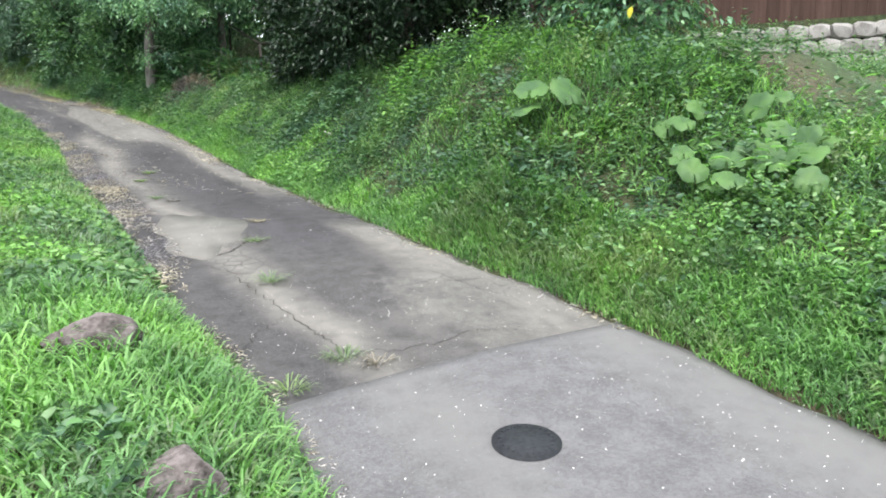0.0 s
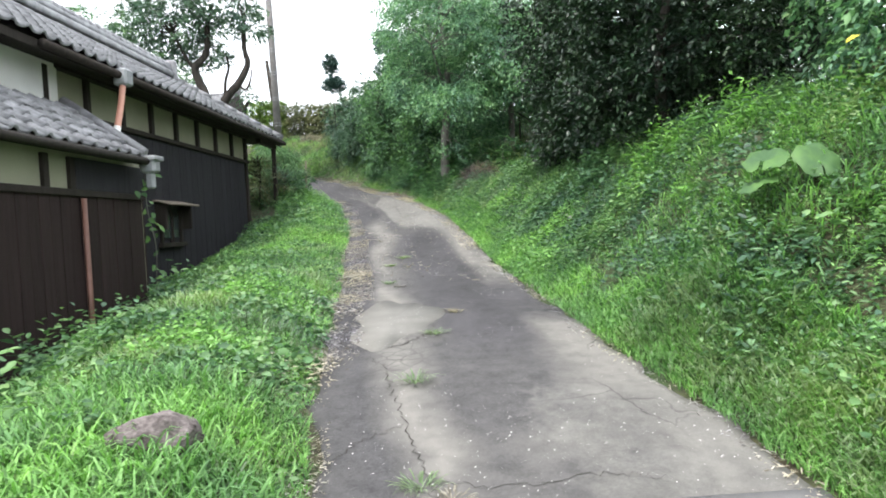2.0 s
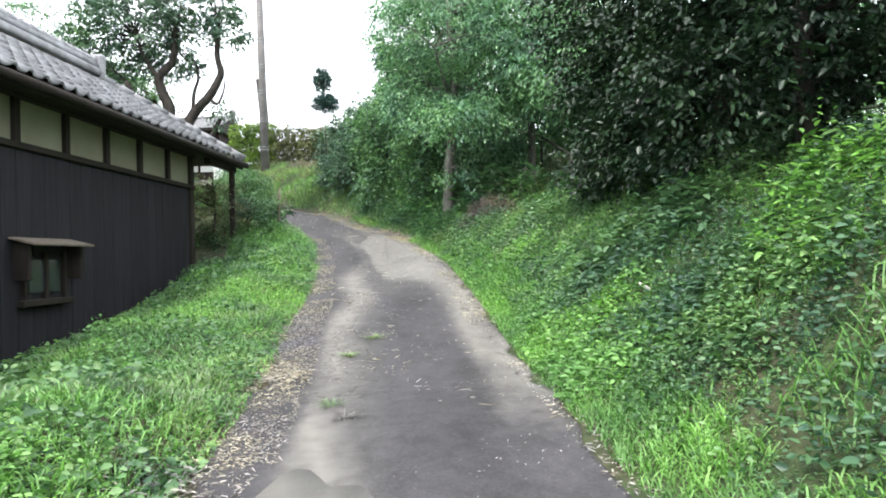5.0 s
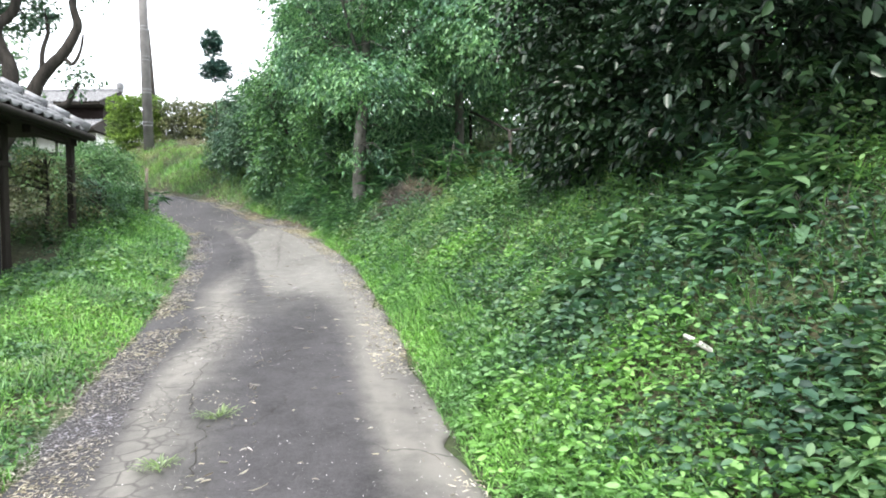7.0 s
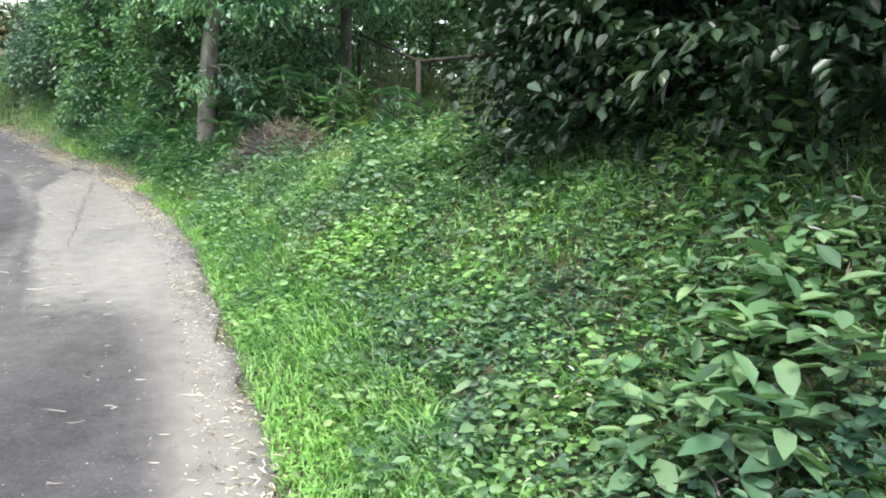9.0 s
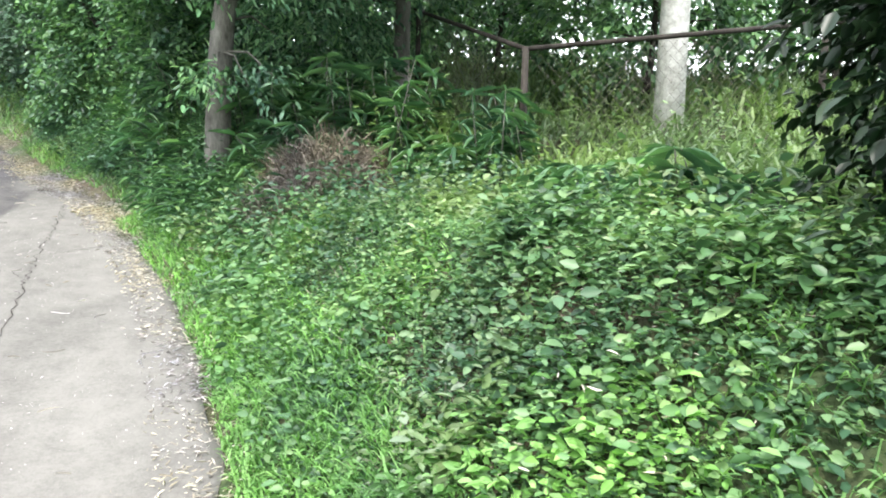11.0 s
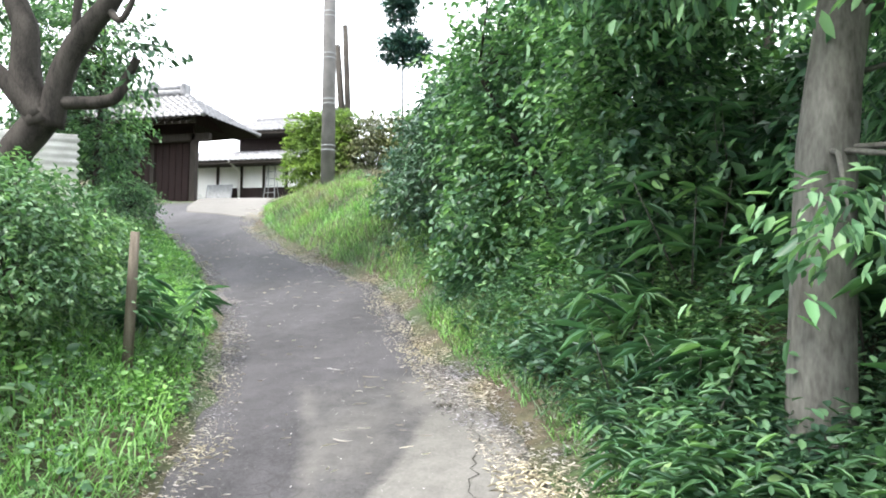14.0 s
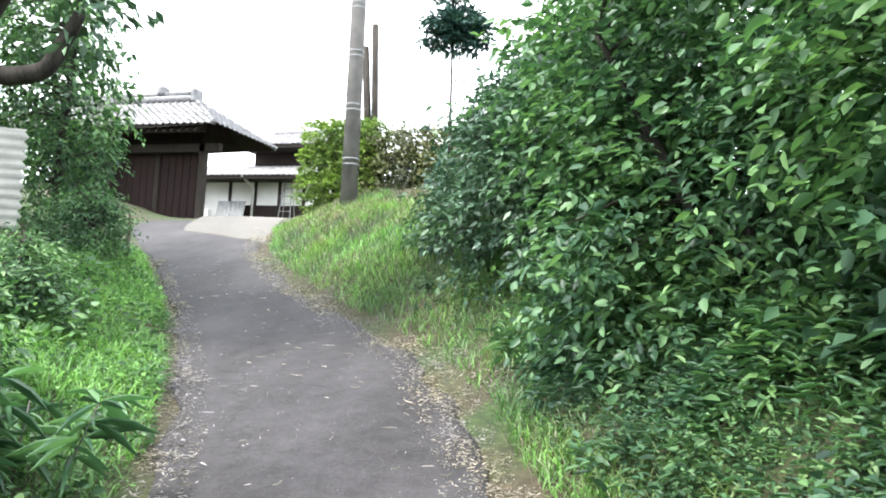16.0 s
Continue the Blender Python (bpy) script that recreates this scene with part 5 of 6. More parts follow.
plant("climber_hedge", "tall ragged climber-covered hedge beside the corrugated sheet", "bush", (-9.7, 27.4, gz(-9.7, 27.4) - 0.1),
    [([(-9.7, 27.4, 4.0), (-9.7, 27.4, 5.4), (-9.6, 27.4, 7.0)], 0.08, 0.03)],
    [((-9.8, 27.5, 6.0), (0.9, 0.9, 1.0)), ((-10.2, 27.2, 7.2), (1.1, 1.0, 1.0)), ((-9.6, 27.6, 5.2), (0.6, 0.6, 0.6)), ((-11.4, 28.0, 7.0), (1.2, 1.0, 1.6)), ((-11.2, 28.2, 5.2), (1.2, 1.0, 1.2))],
    16000, 0.11, SHRUB_LEAF, BARK_DARK, 50, droop=0.6, spread=0.15)
for x, y, r, n, leaf in ((-4.2, 18.35, 0.72, 2600, OLIVE), (-3.8, 19.3, 0.45, 2600, WEED_DARK), (-4.25, 20.5, 0.66, 7500, WEED), (-5.0, 22.0, 0.42, 4000, WEED), (-6.5, 24.0, 0.36, 3500, WEED), (-8.6, 26.9, 0.5, 4500, SHRUB_LEAF)):
    z = gz(x, y)
    plant("verge_bush", "scraggly green bush and weeds on the lane's verge", "bush", (x, y, z - 0.05),
        [([(x, y, z), (x + 0.05, y, z + r * 0.8), (x, y + 0.1, z + r * 1.5)], 0.035, 0.012)],
        [((x, y, z + r * 0.8), (r, r, r * 0.85)), ((x - 0.3, y + 0.3, z + r * 1.3), (r * 0.7, r * 0.7, r * 0.6))], n * 2, 0.055, leaf, BARK_DARK, 30, "verge bushes", up=0, droop=0.4, spread=0.12, ratio=0.45)

# cloud-pruned tree whose pads stand against the sky
plant("cloud_pruned_pine", "cloud-pruned conifer with two round dark pads on a thin stem", "tree", (-3.95, 28.0, gz(-3.95, 28.0)),
    [([(-3.9, 28.0, 3.6), (-3.9, 28.0, 6), (-3.95, 28.0, 8.0)], 0.025, 0.01)],
    [((-3.98, 28.0, 8.2), (0.26, 0.26, 0.36)), ((-3.88, 28.0, 7.4), (0.42, 0.38, 0.27))], 7000, 0.08, TEAL_LEAF, BARK_DARK, 8, up=0, droop=0.1, clump=10, spread=0.05, ratio=0.4, shell=0.2)
plant("cloud_pruned_pine", "taller cloud-pruned conifer half hidden behind the broadleaf tree", "tree", (-1.9, 30.0, gz(-1.9, 30.0)),
    [([(-1.9, 30.0, 4.0), (-1.9, 30.0, 7), (-1.9, 30.0, 9.3)], 0.06, 0.03)],
    [((-1.95, 30.0, 9.45), (0.48, 0.45, 0.55)), ((-1.7, 30.0, 8.3), (0.7, 0.6, 0.45))], 9000, 0.09, TEAL_LEAF, BARK_DARK, 10, up=0, droop=0.1, clump=10, spread=0.06, ratio=0.4, shell=0.2)

# hedge and dry bank behind the pole
hb = [((-9.35 + 0.36 * k, 34.8 - 0.12 * j, 6.9 - 0.66 * j), (0.36, 0.5, 0.46)) for k in range(5) for j in range(3)]
plant("clipped_hedge", "bright green clipped hedge block at the top of the bank", "hedge", (-8.8, 34.6, 4.9 + lift(34.6)), [([(-8.8, 34.6, 4.8), (-8.8, 34.6, 5.6), (-8.8, 34.6, 6.4)], 0.05, 0.02)], hb, 30000, 0.075, HEDGE, BARK_DARK, 20, droop=0.2, clump=12, spread=0.05, ratio=0.55, shell=0.75)
hb = [((-7.75 + 0.5 * k, 34.9 - 0.12 * j, 6.7 - 0.65 * j), (0.48, 0.5, 0.48)) for k in range(6) for j in range(3)] + [((-4.2, 34.6, 6.2), (1.2, 0.8, 1.0)), ((-2.4, 34.2, 6.2), (1.4, 0.9, 1.2))]
plant("overgrown_hedge", "hedge overgrown with dry grass and vines behind the pole", "hedge", (-6.6, 34.7, 4.9 + lift(34.7)), [([(-6.6, 34.7, 4.8), (-6.6, 34.7, 5.6), (-6.6, 34.7, 6.4)], 0.05, 0.02)], hb, 34000, 0.10, OLIVE, BARK_DARK, 20, droop=0.6, clump=12, spread=0.14, ratio=0.5)


# ---- grasses, weeds and litter, uncountable ----
def strip(n, side, d0, d1, y0, y1):
    """Random places on a verge by distance from the lane's edge."""
    y = y0 + (y1 - y0) * RNG.rand(n)
    d = d0 + (d1 - d0) * RNG.rand(n)
    x = right_x(y) + d if side > 0 else left_x(y) - d
    return x, y, d


def indoors(x, y):
    mound = ((x - 1.65) / 0.55) ** 2 + ((y - 18.6) / 0.5) ** 2 < 1
    return ((x < AX + 0.05) & (y < AN)) | ((x < WX + 0.08) & (y < WALL_N + 0.1)) | mound


def meadow(name, label, m, parts, shape=BLADE, width=0.0095, lean=0.6, flat=False, ratio=None):
    """One sheet of blades or leaves. parts: rows of number, side, nearest, farthest, from, to, height, patchiness."""
    P, L = [], []
    for k, (n, side, d0, d1, y0, y1, h, patchy) in enumerate(parts):
        x, y, d = strip(n, side, d0, d1, y0, y1)
        f = value_noise(x, y, 0.7, 3 + k + len(name) * 2) * 0.6 + value_noise(x, y, 0.22, 9 + k + len(name)) * 0.4
        keep = (f > patchy * (0.55 + 0.3 * RNG.rand(n))) & ~indoors(x, y)
        x, y, d, f = x[keep], y[keep], d[keep], f[keep]
        z = ground_z(x, y) - 0.01
        P.append(np.stack([x, y, np.where(d < 0, np.maximum(z, lane_z(x, y) + 0.002), z)], -1))
        L.append(h * (0.45 + 0.75 * f + 0.35 * RNG.rand(len(x))) * (np.clip(0.45 + d * 1.6, 0.45, 1) if h > 0.05 else 1))
    P, L = np.concatenate(P), np.concatenate(L)
    n = len(P)
    a = RNG.rand(n) * 2 * math.pi
    out = np.stack([np.cos(a), np.sin(a), np.zeros(n)], -1)
    if flat:
        lush = 0.2 + 2.3 * value_noise(P[:, 0], P[:, 1], 0.55, 60 + len(name)) ** 1.6
        lift = L * (0.2 + 1.0 * RNG.rand(n)) * lush
        P[:, 2] += lift
        along = out + np.array([0, 0, 1.0]) * (RNG.rand(n)[:, None] * 0.7 - 0.35)
        up = np.array([-0.1, -0.2, 1.0]) + 0.85 * RNG.normal(size=(n, 3))
        size = flat * (0.4 + 1.1 * RNG.rand(n) ** 1.5) * (0.7 + 0.35 * lush)
        me = scatter(name, shape, P, along, up, size, size * (ratio or 0.7), m)
    else:
        along = np.array([0, 0, 1.0]) + out * (lean * (0.2 + RNG.rand(n)))[:, None]
        me = scatter(name, shape, P, along, out, L, width * (0.6 + 0.8 * RNG.rand(n)) * (0.6 + L * 2.2), m)
    return tagged(new(name, me), label, "grass" if not flat else "weeds", kind="stuff")


def sprigs(name, label, m, rows, leaf=0.08, ratio=0.5, shape=LEAF_FINE):
    """Upright weeds: leaves in turns round short stems, smaller to the top."""
    P, A, S = [], [], []
    for k, (n, side, d0, d1, y0, y1, h, patchy) in enumerate(rows):
        x, y, d = strip(n, side, d0, d1, y0, y1)
        keep = (value_noise(x, y, 0.9, 20 + k) * 0.7 + value_noise(x, y, 0.25, 29 + k) * 0.3 > patchy * (0.6 + 0.3 * RNG.rand(n))) & ~indoors(x, y)
        x, y = x[keep], y[keep]
        n = len(x)
        foot = np.stack([x, y, ground_z(x, y)], -1)
        lean = np.stack([0.3 * RNG.normal(size=n), 0.3 * RNG.normal(size=n), np.ones(n)], -1)
        lush = 0.35 + 1.7 * value_noise(x, y, 0.6, 50 + k + len(name)) ** 1.5
        tall = h * (0.4 + 0.8 * RNG.rand(n)) * lush
        turn = RNG.rand(n) * 6.28
        big = leaf * (0.5 + 0.7 * RNG.rand(n)) * lush
        for j in range(7):
            s = 0.35 + 0.65 * j / 6
            a = turn + j * 2.4
            P.append(foot + lean * (tall * s)[:, None])
            A.append(np.stack([np.cos(a), np.sin(a), 0.25 * RNG.normal(size=n) + 0.15 * j - 0.35], -1))
            S.append(big * (1.15 - 0.55 * s))
    P, A, S = np.concatenate(P), np.concatenate(A), np.concatenate(S)
    ob = new(name, scatter(name, shape, P, A, np.tile([0.0, 0.0, 1.0], (len(P), 1)) + 0.25 * RNG.normal(size=P.shape), S, S * ratio, m))
    return tagged(ob, label, "weeds", kind="stuff")


meadow("bank_grass", "bright green arching grass along the foot of the bank", GRASS, [
    (18000, 1, 0.0, 1.0, -1, 6.5, 0.22, 0.25), (17000, 1, 0.0, 0.6, 6.5, 20, 0.15, 0.3), (11000, 1, 0.7, 3.2, -1, 8, 0.22, 0.5), (9000, 1, 0.3, 1.8, 6.5, 20, 0.11, 0.5), (9000, 1, 0.9, 2.5, 8.5, 14.5, 0.08, 0.25), (2000, 1, 0.2, 0.55, 19, 24, 0.12, 0.4), (12000, 1, 0.24, 3.0, 24, 34, 0.18, 0.35)])
meadow("verge_grass", "short green grass on the verge", GRASS, [
    (9000, -1, 0.0, 1.9, 0.3, 4.6, 0.2, 0.25), (20000, -1, 0.0, 2.7, -1, 9, 0.13, 0.4), (20000, -1, 0.0, 3.2, 9, 17, 0.13, 0.3), (18000, -1, 0.14, 1.8, 17, 30, 0.17, 0.3)])
meadow("pale_verge_grass", "yellowish young grass tufts on the verges", GRASS_LIGHT, [
    (14000, -1, 0.1, 1.7, -1, 9, 0.15, 0.75), (12000, -1, 0.1, 3.0, 9, 17, 0.13, 0.75), (9000, 1, 0.05, 0.9, -1, 6, 0.26, 0.75), (13000, 1, 0.3, 2.6, 24, 34, 0.16, 0.55), (1500, 1, 0.25, 0.9, 21, 24, 0.14, 0.5)])
sprigs("bank_weeds", "dense upright leafy weeds covering the bank", WEED, [
    (6800, 1, 0.2, 3.4, -1, 9, 0.17, 0.3), (4200, 1, 0.3, 2.3, 8, 16.5, 0.11, 0.5), (3600, 1, 0.15, 2.4, 14, 21, 0.15, 0.35), (1600, 1, 0.8, 3, 20, 27, 0.2, 0.4), (5500, 1, 3.2, 7.5, -1, 8, 0.24, 0.2), (4500, 1, 7.0, 11.5, 2, 12, 0.3, 0.15)], 0.056, 0.5)
sprigs("broad_leaved_weeds", "taller broad-leaved weeds in clumps on the bank", WEED, [
    (1700, 1, 0.5, 3.4, -0.5, 8.5, 0.26, 0.6), (700, 1, 0.8, 2.3, 8.5, 12, 0.18, 0.45), (450, 1, 1.2, 2.4, 13, 17, 0.18, 0.6)], 0.10, 0.5)
sprigs("shade_weeds", "tall lush green weeds in the shade of the trees", WEED, [
    (1000, 1, 0.45, 2.2, 19.2, 22, 0.24, 0.4), (1500, 1, 0.85, 2.8, 21.5, 25.5, 0.34, 0.3), (260, 1, 0.8, 1.9, 17.8, 19.4, 0.2, 0.4)], 0.085, 0.5)
sprigs("sasa_fringe", "low bamboo grass with narrow leaves below the trees", SASA, [
    (1300, 1, 0.3, 1.8, 18.2, 22.5, 0.3, 0.35), (500, 1, 0.5, 1.8, 22.5, 25, 0.25, 0.45)], 0.15, 0.16, LANCE)
# The shrubs' shade is coloured in with the dark leaves.
sprigs("shade_undergrowth", "leafy undergrowth below the shrubs at the lane's edge, coloured dark for their shade", WEED_DARK, [
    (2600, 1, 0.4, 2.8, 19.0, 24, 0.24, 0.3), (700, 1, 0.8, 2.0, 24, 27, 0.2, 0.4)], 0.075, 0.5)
sprigs("bright_weeds", "scattered bright yellow-green young weeds", GRASS_LIGHT, [
    (1500, 1, 0.25, 2.8, -1, 7, 0.2, 0.85), (900, 1, 0.5, 2.2, 7, 20, 0.16, 0.9), (2600, 1, 0.3, 2.6, 13, 19, 0.17, 0.65), (1300, 1, 1.6, 4.5, 13.5, 20, 0.5, 0.35), (700, -1, 0.1, 1.6, -1, 16, 0.08, 0.85)], 0.062, 0.55)
meadow("bank_vines", "dark creeping vine leaves over the bank", WEED_DARK, [
    (20000, 1, 0.5, 3.4, 0, 10, 0.13, 0.45), (32000, 1, 0.4, 2.6, 8, 17, 0.09, 0.35), (14000, 1, 0.4, 2.5, 17, 24, 0.2, 0.4)], LEAF_FINE, flat=0.039, ratio=0.6)
meadow("bank_clover", "small pale leaves between the weeds of the bank", WEED, [
    (20000, 1, 0.25, 3.2, -1, 9, 0.13, 0.35), (36000, 1, 0.25, 2.5, 9, 17, 0.1, 0.25), (14000, 1, 0.1, 2.2, 14, 20, 0.14, 0.3)], LEAF_FINE, flat=0.038, ratio=0.65)
meadow("verge_weeds", "low clover-like weeds in the verge grass", WEED, [
    (25000, -1, 0.02, 1.9, -1, 9.5, 0.07, 0.35), (26000, -1, 0.05, 3.0, 9.5, 17, 0.09, 0.5), (14000, -1, 0.1, 2.4, 17, 28, 0.14, 0.5)], LEAF_FINE, flat=0.045, ratio=0.7)
sprigs("wall_weeds", "taller leafy weeds growing along the storehouse wall", WEED, [
    (420, -1, 1.6, 2.7, 3, 10, 0.26, 0.5), (420, -1, 2.2, 3.5, 9.5, 17.5, 0.1, 0.6), (700, -1, 0.9, 3, 17.5, 27, 0.3, 0.4)], 0.10, 0.6)
sprigs("heart_leaved_vines", "patches of larger heart-shaped vine leaves on the bank", WEED, [
    (1500, 1, 0.7, 3.2, -0.5, 9, 0.16, 0.72), (450, 1, 0.9, 2.8, 9, 13.5, 0.12, 0.7), (1500, 1, 1.2, 3.0, 13.3, 16.2, 0.3, 0.5), (500, 1, 0.4, 1.6, 17, 21, 0.14, 0.6)], 0.075, 0.75)
sprigs("tall_bank_weeds", "tall leafy weeds with pointed leaves standing out of the bank", GRASS, [
    (800, 1, 0.6, 3.6, -0.5, 7.5, 0.36, 0.62), (260, 1, 1.3, 2.4, 7.5, 9.5, 0.26, 0.5), (320, 1, 1.6, 3.2, 14, 18, 0.3, 0.55)], 0.105, 0.36)
meadow("verge_clover", "bright green clover leaves thick in the verges", GRASS, [
    (6000, -1, 0.1, 2.6, -1, 5, 0.08, 0.5), (14000, -1, 0.1, 2.6, 5, 9, 0.09, 0.4), (24000, -1, 0.1, 3.0, 9, 17, 0.09, 0.4), (12000, -1, 0.1, 1.8, 17, 28, 0.12, 0.45), (24000, 1, 0.02, 1.1, 9, 18, 0.08, 0.3), (9000, 1, 0.05, 1.2, -1, 7, 0.12, 0.45)], LEAF_FINE, flat=0.034, ratio=0.55)
meadow("upper_meadow", "tall light green grass above the bank", GRASS_LIGHT, [(15000, 1, 2.5, 9.0, 15, 30, 0.45, 0.2)], width=0.014)
meadow("dry_bank_grass", "dry straw-coloured grass on the bank", DRY, [(1500, 1, 0.6, 1.8, 17.6, 19.4, 0.16, 0.4), (8000, 1, 1.4, 4.0, 29, 35, 0.22, 0.4), (2600, 1, 0.5, 1.7, 29.5, 33.5, 0.24, 0.5), (9000, 1, 0.4, 2.6, 6, 18, 0.12, 0.8), (5000, 1, 0, 2.0, 22, 33, 0.12, 0.8)], width=0.006)
meadow("leaf_litter", "dry leaves and straw gathered along the lane's edges", LITTER, [
    (9000, 1, -0.15, 0.45, 18.0, 26, 0.015, 0.2), (12000, 1, -0.3, 0.5, 19.5, 34, 0.015, 0.3), (7000, -1, -0.15, 0.3, 14, 27, 0.02, 0.3), (4000, -1, -0.3, 0.2, 5.5, 12.5, 0.02, 0.5), (2600, 1, -0.14, 0.12, 3.5, 17, 0.012, 0.45), (4500, 1, -0.3, 0.15, 12, 23, 0.012, 0.25), (8000, 1, -0.4, 0.5, 21, 34, 0.02, 0.3), (3000, -1, -0.12, 0.4, 4, 8, 0.04, 0.55), (9500, -1, -0.4, 0.35, 8.0, 13.5, 0.02, 0.5), (6500, -1, -0.28, 0.15, 14, 30, 0.02, 0.3), (1200, -1, -0.1, 0.3, 2.2, 4.2, 0.03, 0.3), (2200, 1, 0.5, 2.4, 9, 20, 0.12, 0.6), (1200, -1, -1.2, -0.3, 9, 14, 0.01, 0.85)], LEAF_FINE, flat=0.032, ratio=0.17)
n = 16000
y = RNG.rand(n) ** 1.4 * 30 - 1
u = RNG.rand(n)
x = left_x(y) + (right_x(y) - left_x(y)) * u
keep = value_noise(x, y, 0.9, 41) * 0.5 + value_noise(x, y, 0.3, 43) * 0.3 + 0.25 * u > 0.42 + 0.35 * RNG.rand(n)
x, y = x[keep], y[keep]
n = len(x)
P = np.stack([x, y, lane_z(x, y) + 0.014], -1)
s = 0.0025 + 0.008 * RNG.rand(n) ** 3
petals = new("fallen_petals", scatter("fallen_petals", LEAF, P, directions(n) * (1, 1, 0.1), directions(n, 6.0), s * 1.3, s, PETAL))
tagged(petals, "small whitish fallen petals and chips scattered on the lane", "petals", kind="stuff")

n = 480
y = 9 + 21 * RNG.rand(n)
x = left_x(y) + (right_x(y) - left_x(y)) * RNG.rand(n)
P = np.stack([x, y, lane_z(x, y) + 0.016], -1)
straw = new("fallen_straw", scatter("fallen_straw", BLADE, P, directions(n) * (1, 1, 0.05), directions(n) * (1, 1, 0.05), 0.03 + 0.10 * RNG.rand(n) ** 2, np.full(n, 0.005), LITTER))
tagged(straw, "pale straws and twigs lying on the lane", "straw", kind="stuff")


# ---- bamboo grass, butterbur, dry mound ----
def bamboo_grass(x, y, n, tall, label):
    z = gz(x, y)
    t = thing("bamboo_grass", label, "bamboo grass", (x, y, z - 0.05), "bamboo grass clumps")
    canes, P, A = bmesh.new(), [], []
    rnd = random.Random(int(x * 100 + y))
    for k in range(n):
        a, r = rnd.uniform(0, 6.28), rnd.uniform(0, 0.55)
        foot = Vector((r * math.cos(a), r * math.sin(a), 0.0))
        h = tall * rnd.uniform(0.6, 1.1)
        tip = foot + Vector((rnd.uniform(-0.3, 0.3), rnd.uniform(-0.3, 0.3), h))
        tube(canes, [foot, foot.lerp(tip, 0.6), tip], [0.006, 0.005, 0.003], 4)
        for j in range(4):
            q = foot.lerp(tip, 1 - 0.2 * j)
            for i in range(6):
                b = rnd.uniform(0, 6.28)
                P.append(tuple(q))
                A.append((math.cos(b), math.sin(b), rnd.uniform(-0.5, 0.45)))
    P, A = np.array(P), np.array(A)
    ln = 0.13 + 0.17 * RNG.rand(len(P))
    part("canes", canes, BARK, t)
    part("leaves", scatter("leaves", LANCE, P, A, np.tile([0, 0, 1.0], (len(P), 1)), ln, ln * 0.15, SASA), SASA, t)


for x, y, n, h in ((1.5, 19.7, 26, 0.9), (2.2, 19.2, 26, 1.0), (1.2, 20.3, 18, 0.9), (0.5, 21.6, 18, 0.6), (0.9, 22.2, 20, 0.9), (3.3, 15.8, 12, 0.4), (3.2, 17.0, 12, 0.4), (2.9, 18.4, 18, 0.8), (0.3, 20.7, 12, 0.35), (0.0, 21.5, 12, 0.35), (2.3, 18.6, 14, 0.45), (1.6, 19.2, 16, 0.5), (1.9, 19.9, 18, 0.9), (-4.2, 21.6, 12, 0.5)):
    bamboo_grass(x, y, n, h, "clump of drooping dark green bamboo grass")

def round_leaf(bm, at, r, tilt, turn, seed):
    """A round notched leaf, cupped, on a stalk."""
    rnd = random.Random(seed)
    m = Matrix.Translation(at) @ pose(0, 0, 0, tilt, 0, turn)
    n = 18
    mid = bm.verts.new(m @ Vector((0, 0, -0.02)))
    ring1, ring2 = [], []
    for k in range(n):
        a = math.pi * (-0.47 + 1.94 * k / (n - 1))
        w = 1 + 0.06 * rnd.uniform(-1, 1)
        ring1.append(bm.verts.new(m @ Vector((0.55 * r * math.cos(a), 0.55 * r * math.sin(a), 0.02 + 0.012 * (k % 2)))))
        ring2.append(bm.verts.new(m @ Vector((r * w * math.cos(a), r * w * math.sin(a), -0.01 + 0.02 * math.sin(k * 1.9)))))
    for k in range(n - 1):
        bm.faces.new((mid, ring1[k], ring1[k + 1]))
        bm.faces.new((ring1[k], ring2[k], ring2[k + 1], ring1[k + 1]))
    for f in bm.faces:
        f.smooth = True


def butterbur(places, label):
    x0, y0 = places[0][:2]
    t = thing("butterbur", label, "plant", (x0, y0, gz(x0, y0)), "butterbur clumps")
    for k, (x, y, h, r) in enumerate(places):
        at = Vector((x - x0, y - y0, gz(x, y) - gz(x0, y0) + h))
        bm = bmesh.new()
        round_leaf(bm, at, r, 40 + 20 * math.sin(k * 3.3 + r * 90), -40 + 50 * math.sin(k * 2.1 + r * 70), k)
        part("leaf", bm, BUTTERBUR, t)
        part("stalk", tube(bmesh.new(), [at + Vector((0.05, 0.03, -h - 0.02)), at + Vector((0.02, 0.01, -h * 0.4)), at + Vector((0, 0, -0.02))], [0.008, 0.007, 0.006], 5), BUTTERBUR, t)


def row_of_leaves(cx, cy, n, spread, seed):
    rnd = random.Random(seed)
    return [(cx + rnd.uniform(-spread, spread), cy + rnd.uniform(-spread, spread), rnd.uniform(0.16, 0.36), rnd.uniform(0.10, 0.16)) for _ in range(n)]


butterbur([(x, y, max(0.12, z - gz(x, y)), r) for x, y, z, r in ((3.68, 6.06, 1.98, 0.18), (4.03, 5.95, 1.95, 0.18), (3.59, 6.07, 1.77, 0.19))], "three large round butterbur leaves standing out of the weeds")
butterbur(row_of_leaves(4.35, 4.2, 8, 0.32, 1), "clump of large round pale green butterbur leaves on the bank")
butterbur(row_of_leaves(4.7, 3.75, 7, 0.3, 2), "clump of large round pale green butterbur leaves on the bank")
butterbur(row_of_leaves(4.55, 4.9, 4, 0.25, 3), "clump of large round pale green butterbur leaves on the bank")
butterbur(row_of_leaves(5.0, 4.4, 5, 0.35, 5), "clump of large round pale green butterbur leaves on the bank")

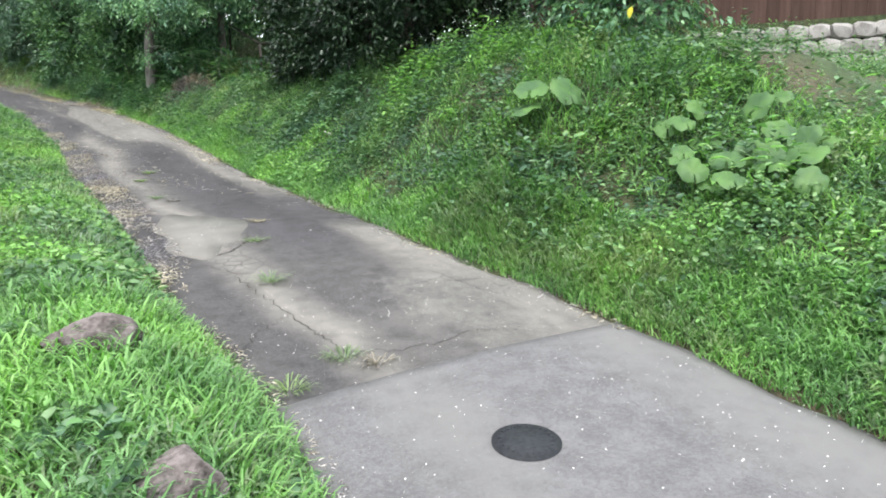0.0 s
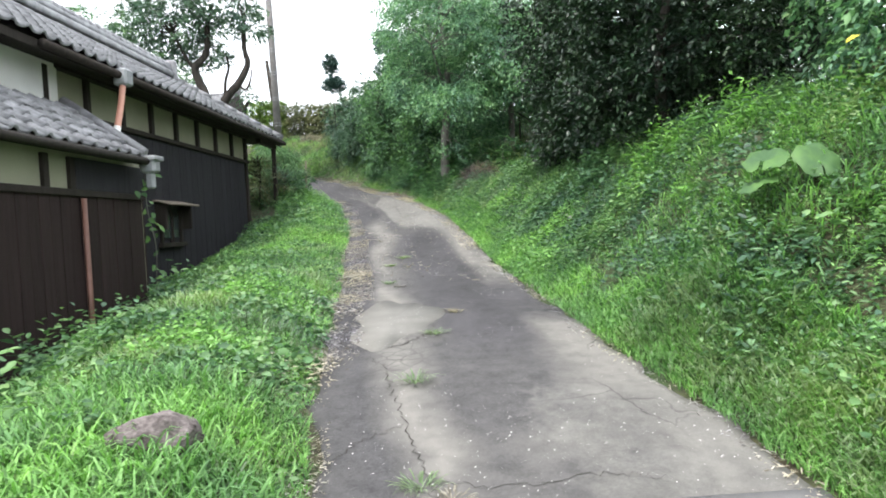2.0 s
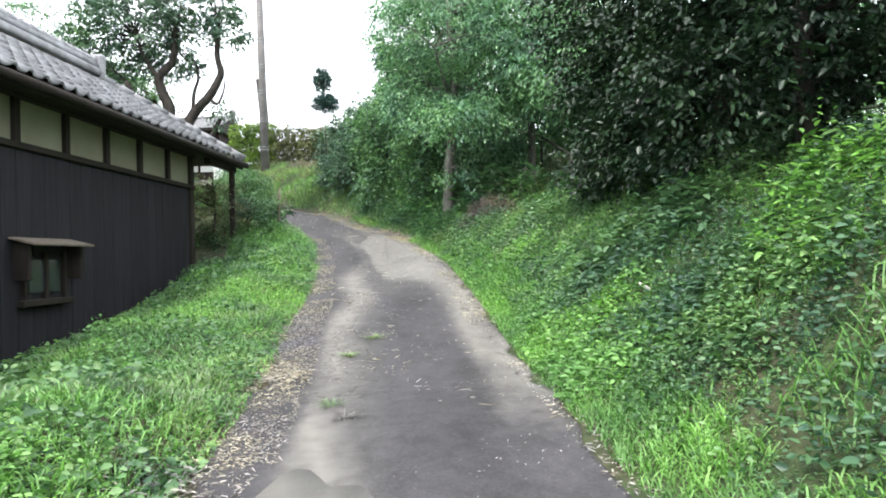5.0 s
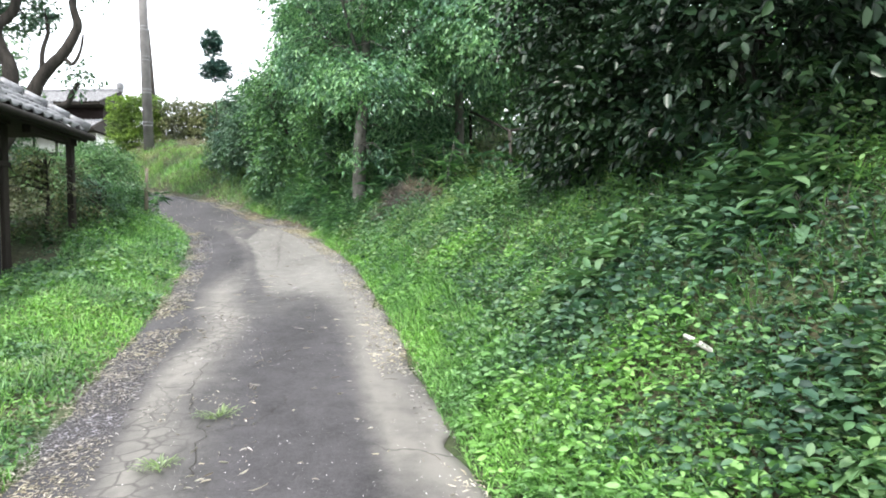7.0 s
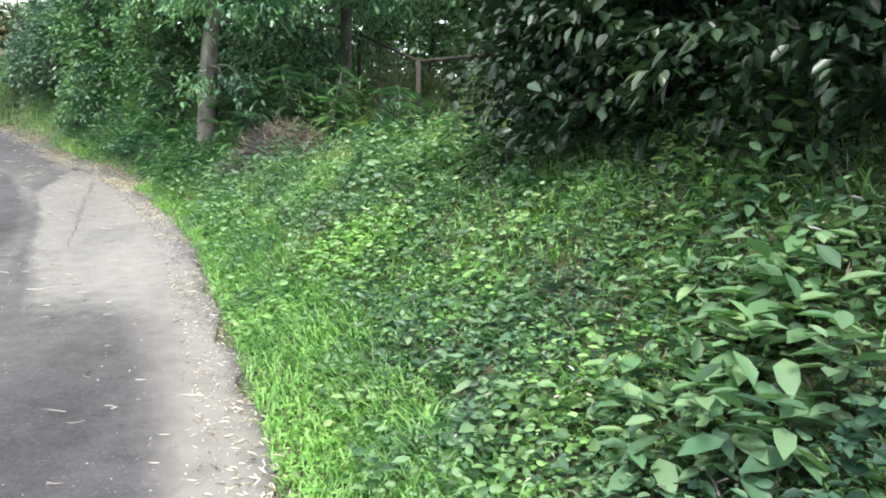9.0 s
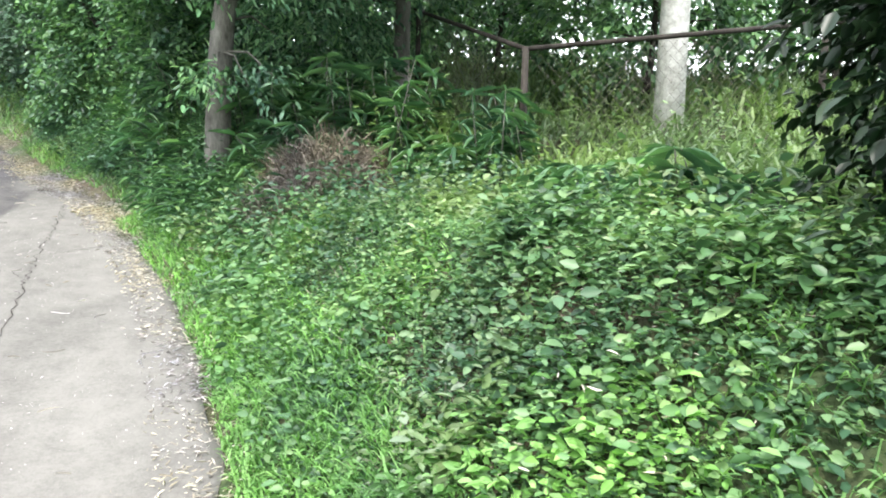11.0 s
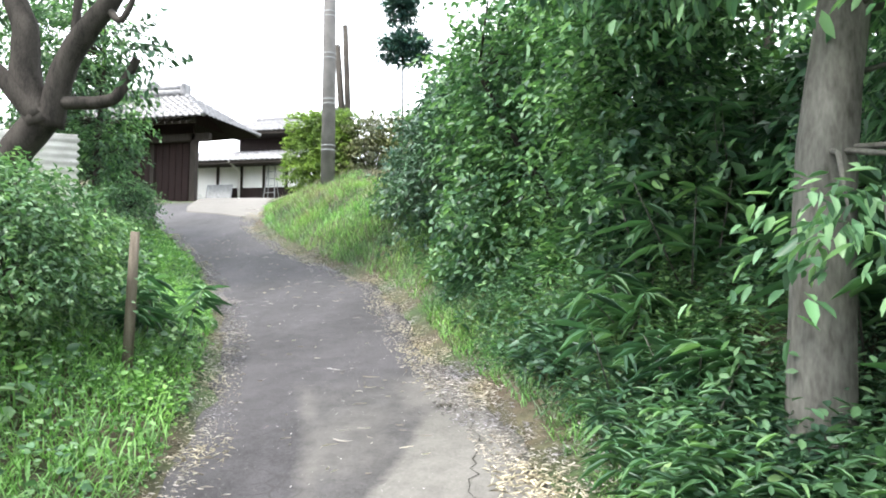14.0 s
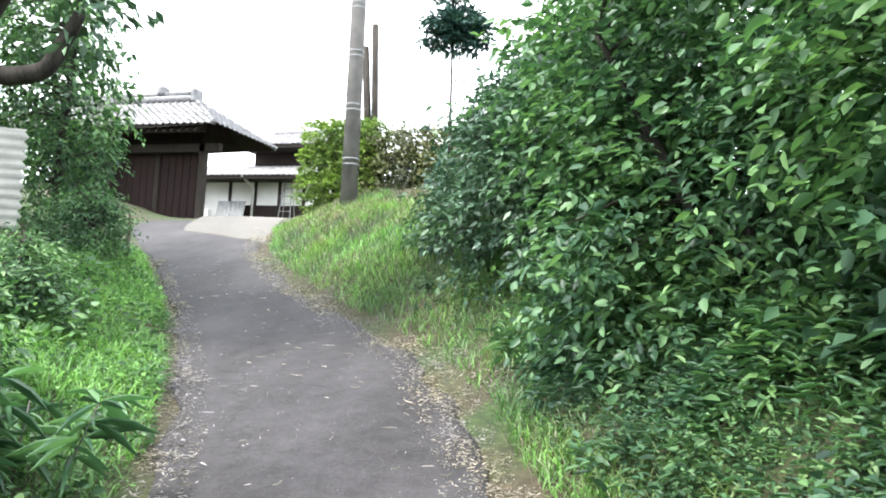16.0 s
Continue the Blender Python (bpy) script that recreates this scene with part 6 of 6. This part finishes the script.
t = thing("dry_grass_mound", "mound of brown dead grass and stems beside the tree", "dead grass", (1.6, 18.85, gz(1.6, 18.85)))
n = 9000
q = RNG.normal(size=(n, 2)) * (0.36, 0.32) + (1.65, 18.65)
hump = np.exp(-3.2 * ((q - (1.65, 18.65)) ** 2).sum(1))
P = np.stack([q[:, 0], q[:, 1], ground_z(q[:, 0], q[:, 1]) + 0.5 * RNG.rand(n) * hump], -1) - np.array([1.6, 18.85, gz(1.6, 18.85)])
part("straw", scatter("straw", BLADE, P, directions(n, 0.4) + np.array([-0.3, -0.3, -0.1]), directions(n, 0.0), 0.08 + 0.16 * RNG.rand(n), 0.004 + 0.008 * RNG.rand(n), TWIGGY), TWIGGY, t)

# grass tufts in the cracks
for x, y, h in ((0.86, 5.2, 0.10), (1.0, 3.75, 0.07), (1.15, 3.62, 0.05), (0.62, 3.5, 0.08), (0.22, 11.3, 0.07), (0.1, 10.6, 0.06), (0.95, 6.4, 0.06), (1.1, 7.2, 0.05), (0.25, 9.1, 0.06), (-1.3, 21.4, 0.05), (0.4, 8.8, 0.05)):
    n = 70
    a = RNG.rand(n) * 6.28
    out = np.stack([np.cos(a), np.sin(a), 0 * a], -1)
    P = out * (RNG.rand(n)[:, None] * 0.09) + np.array([x, y, float(lane_z(np.array(x), np.array(y)))])
    ob = new("grass_tuft", scatter("grass_tuft", BLADE, P, out * 0.9 + np.array([0, 0, 0.8]), out, h * (0.6 + RNG.rand(n)), np.full(n, 0.006), GRASS_LIGHT if h > 0.055 else DRY))
    tagged(ob, "small straw-green grass tuft growing from a crack in the asphalt", "grass tuft", "grass tufts in the cracks")


# vine on the lean-to's corner
t = thing("creeping_vine", "thin climbing vine with pale green leaves on the lean-to corner", "vine", (-2.98, 9.5, 0.9))
stem = [Vector((0.02, 0.0, 0.0)), Vector((0.08, -0.05, 0.6)), Vector((0.02, -0.1, 1.1)), Vector((0.06, -0.2, 1.7))]
line = bent(stem, 6)
part("stem", tube(bmesh.new(), line, [0.008] * len(line), 5), BARK, t)
n = 26
k = RNG.randint(0, len(line), n)
P = np.array([tuple(line[i]) for i in k]) + RNG.normal(size=(n, 3)) * 0.05
part("foliage", scatter("foliage", LEAF_FINE, P, directions(n, -0.5) + np.array([0.6, -0.6, 0]), directions(n, 0.5) + np.array([0.8, -0.8, 0.6]), 0.09 + 0.06 * RNG.rand(n), np.full(n, 0.09), BUTTERBUR), BUTTERBUR, t)
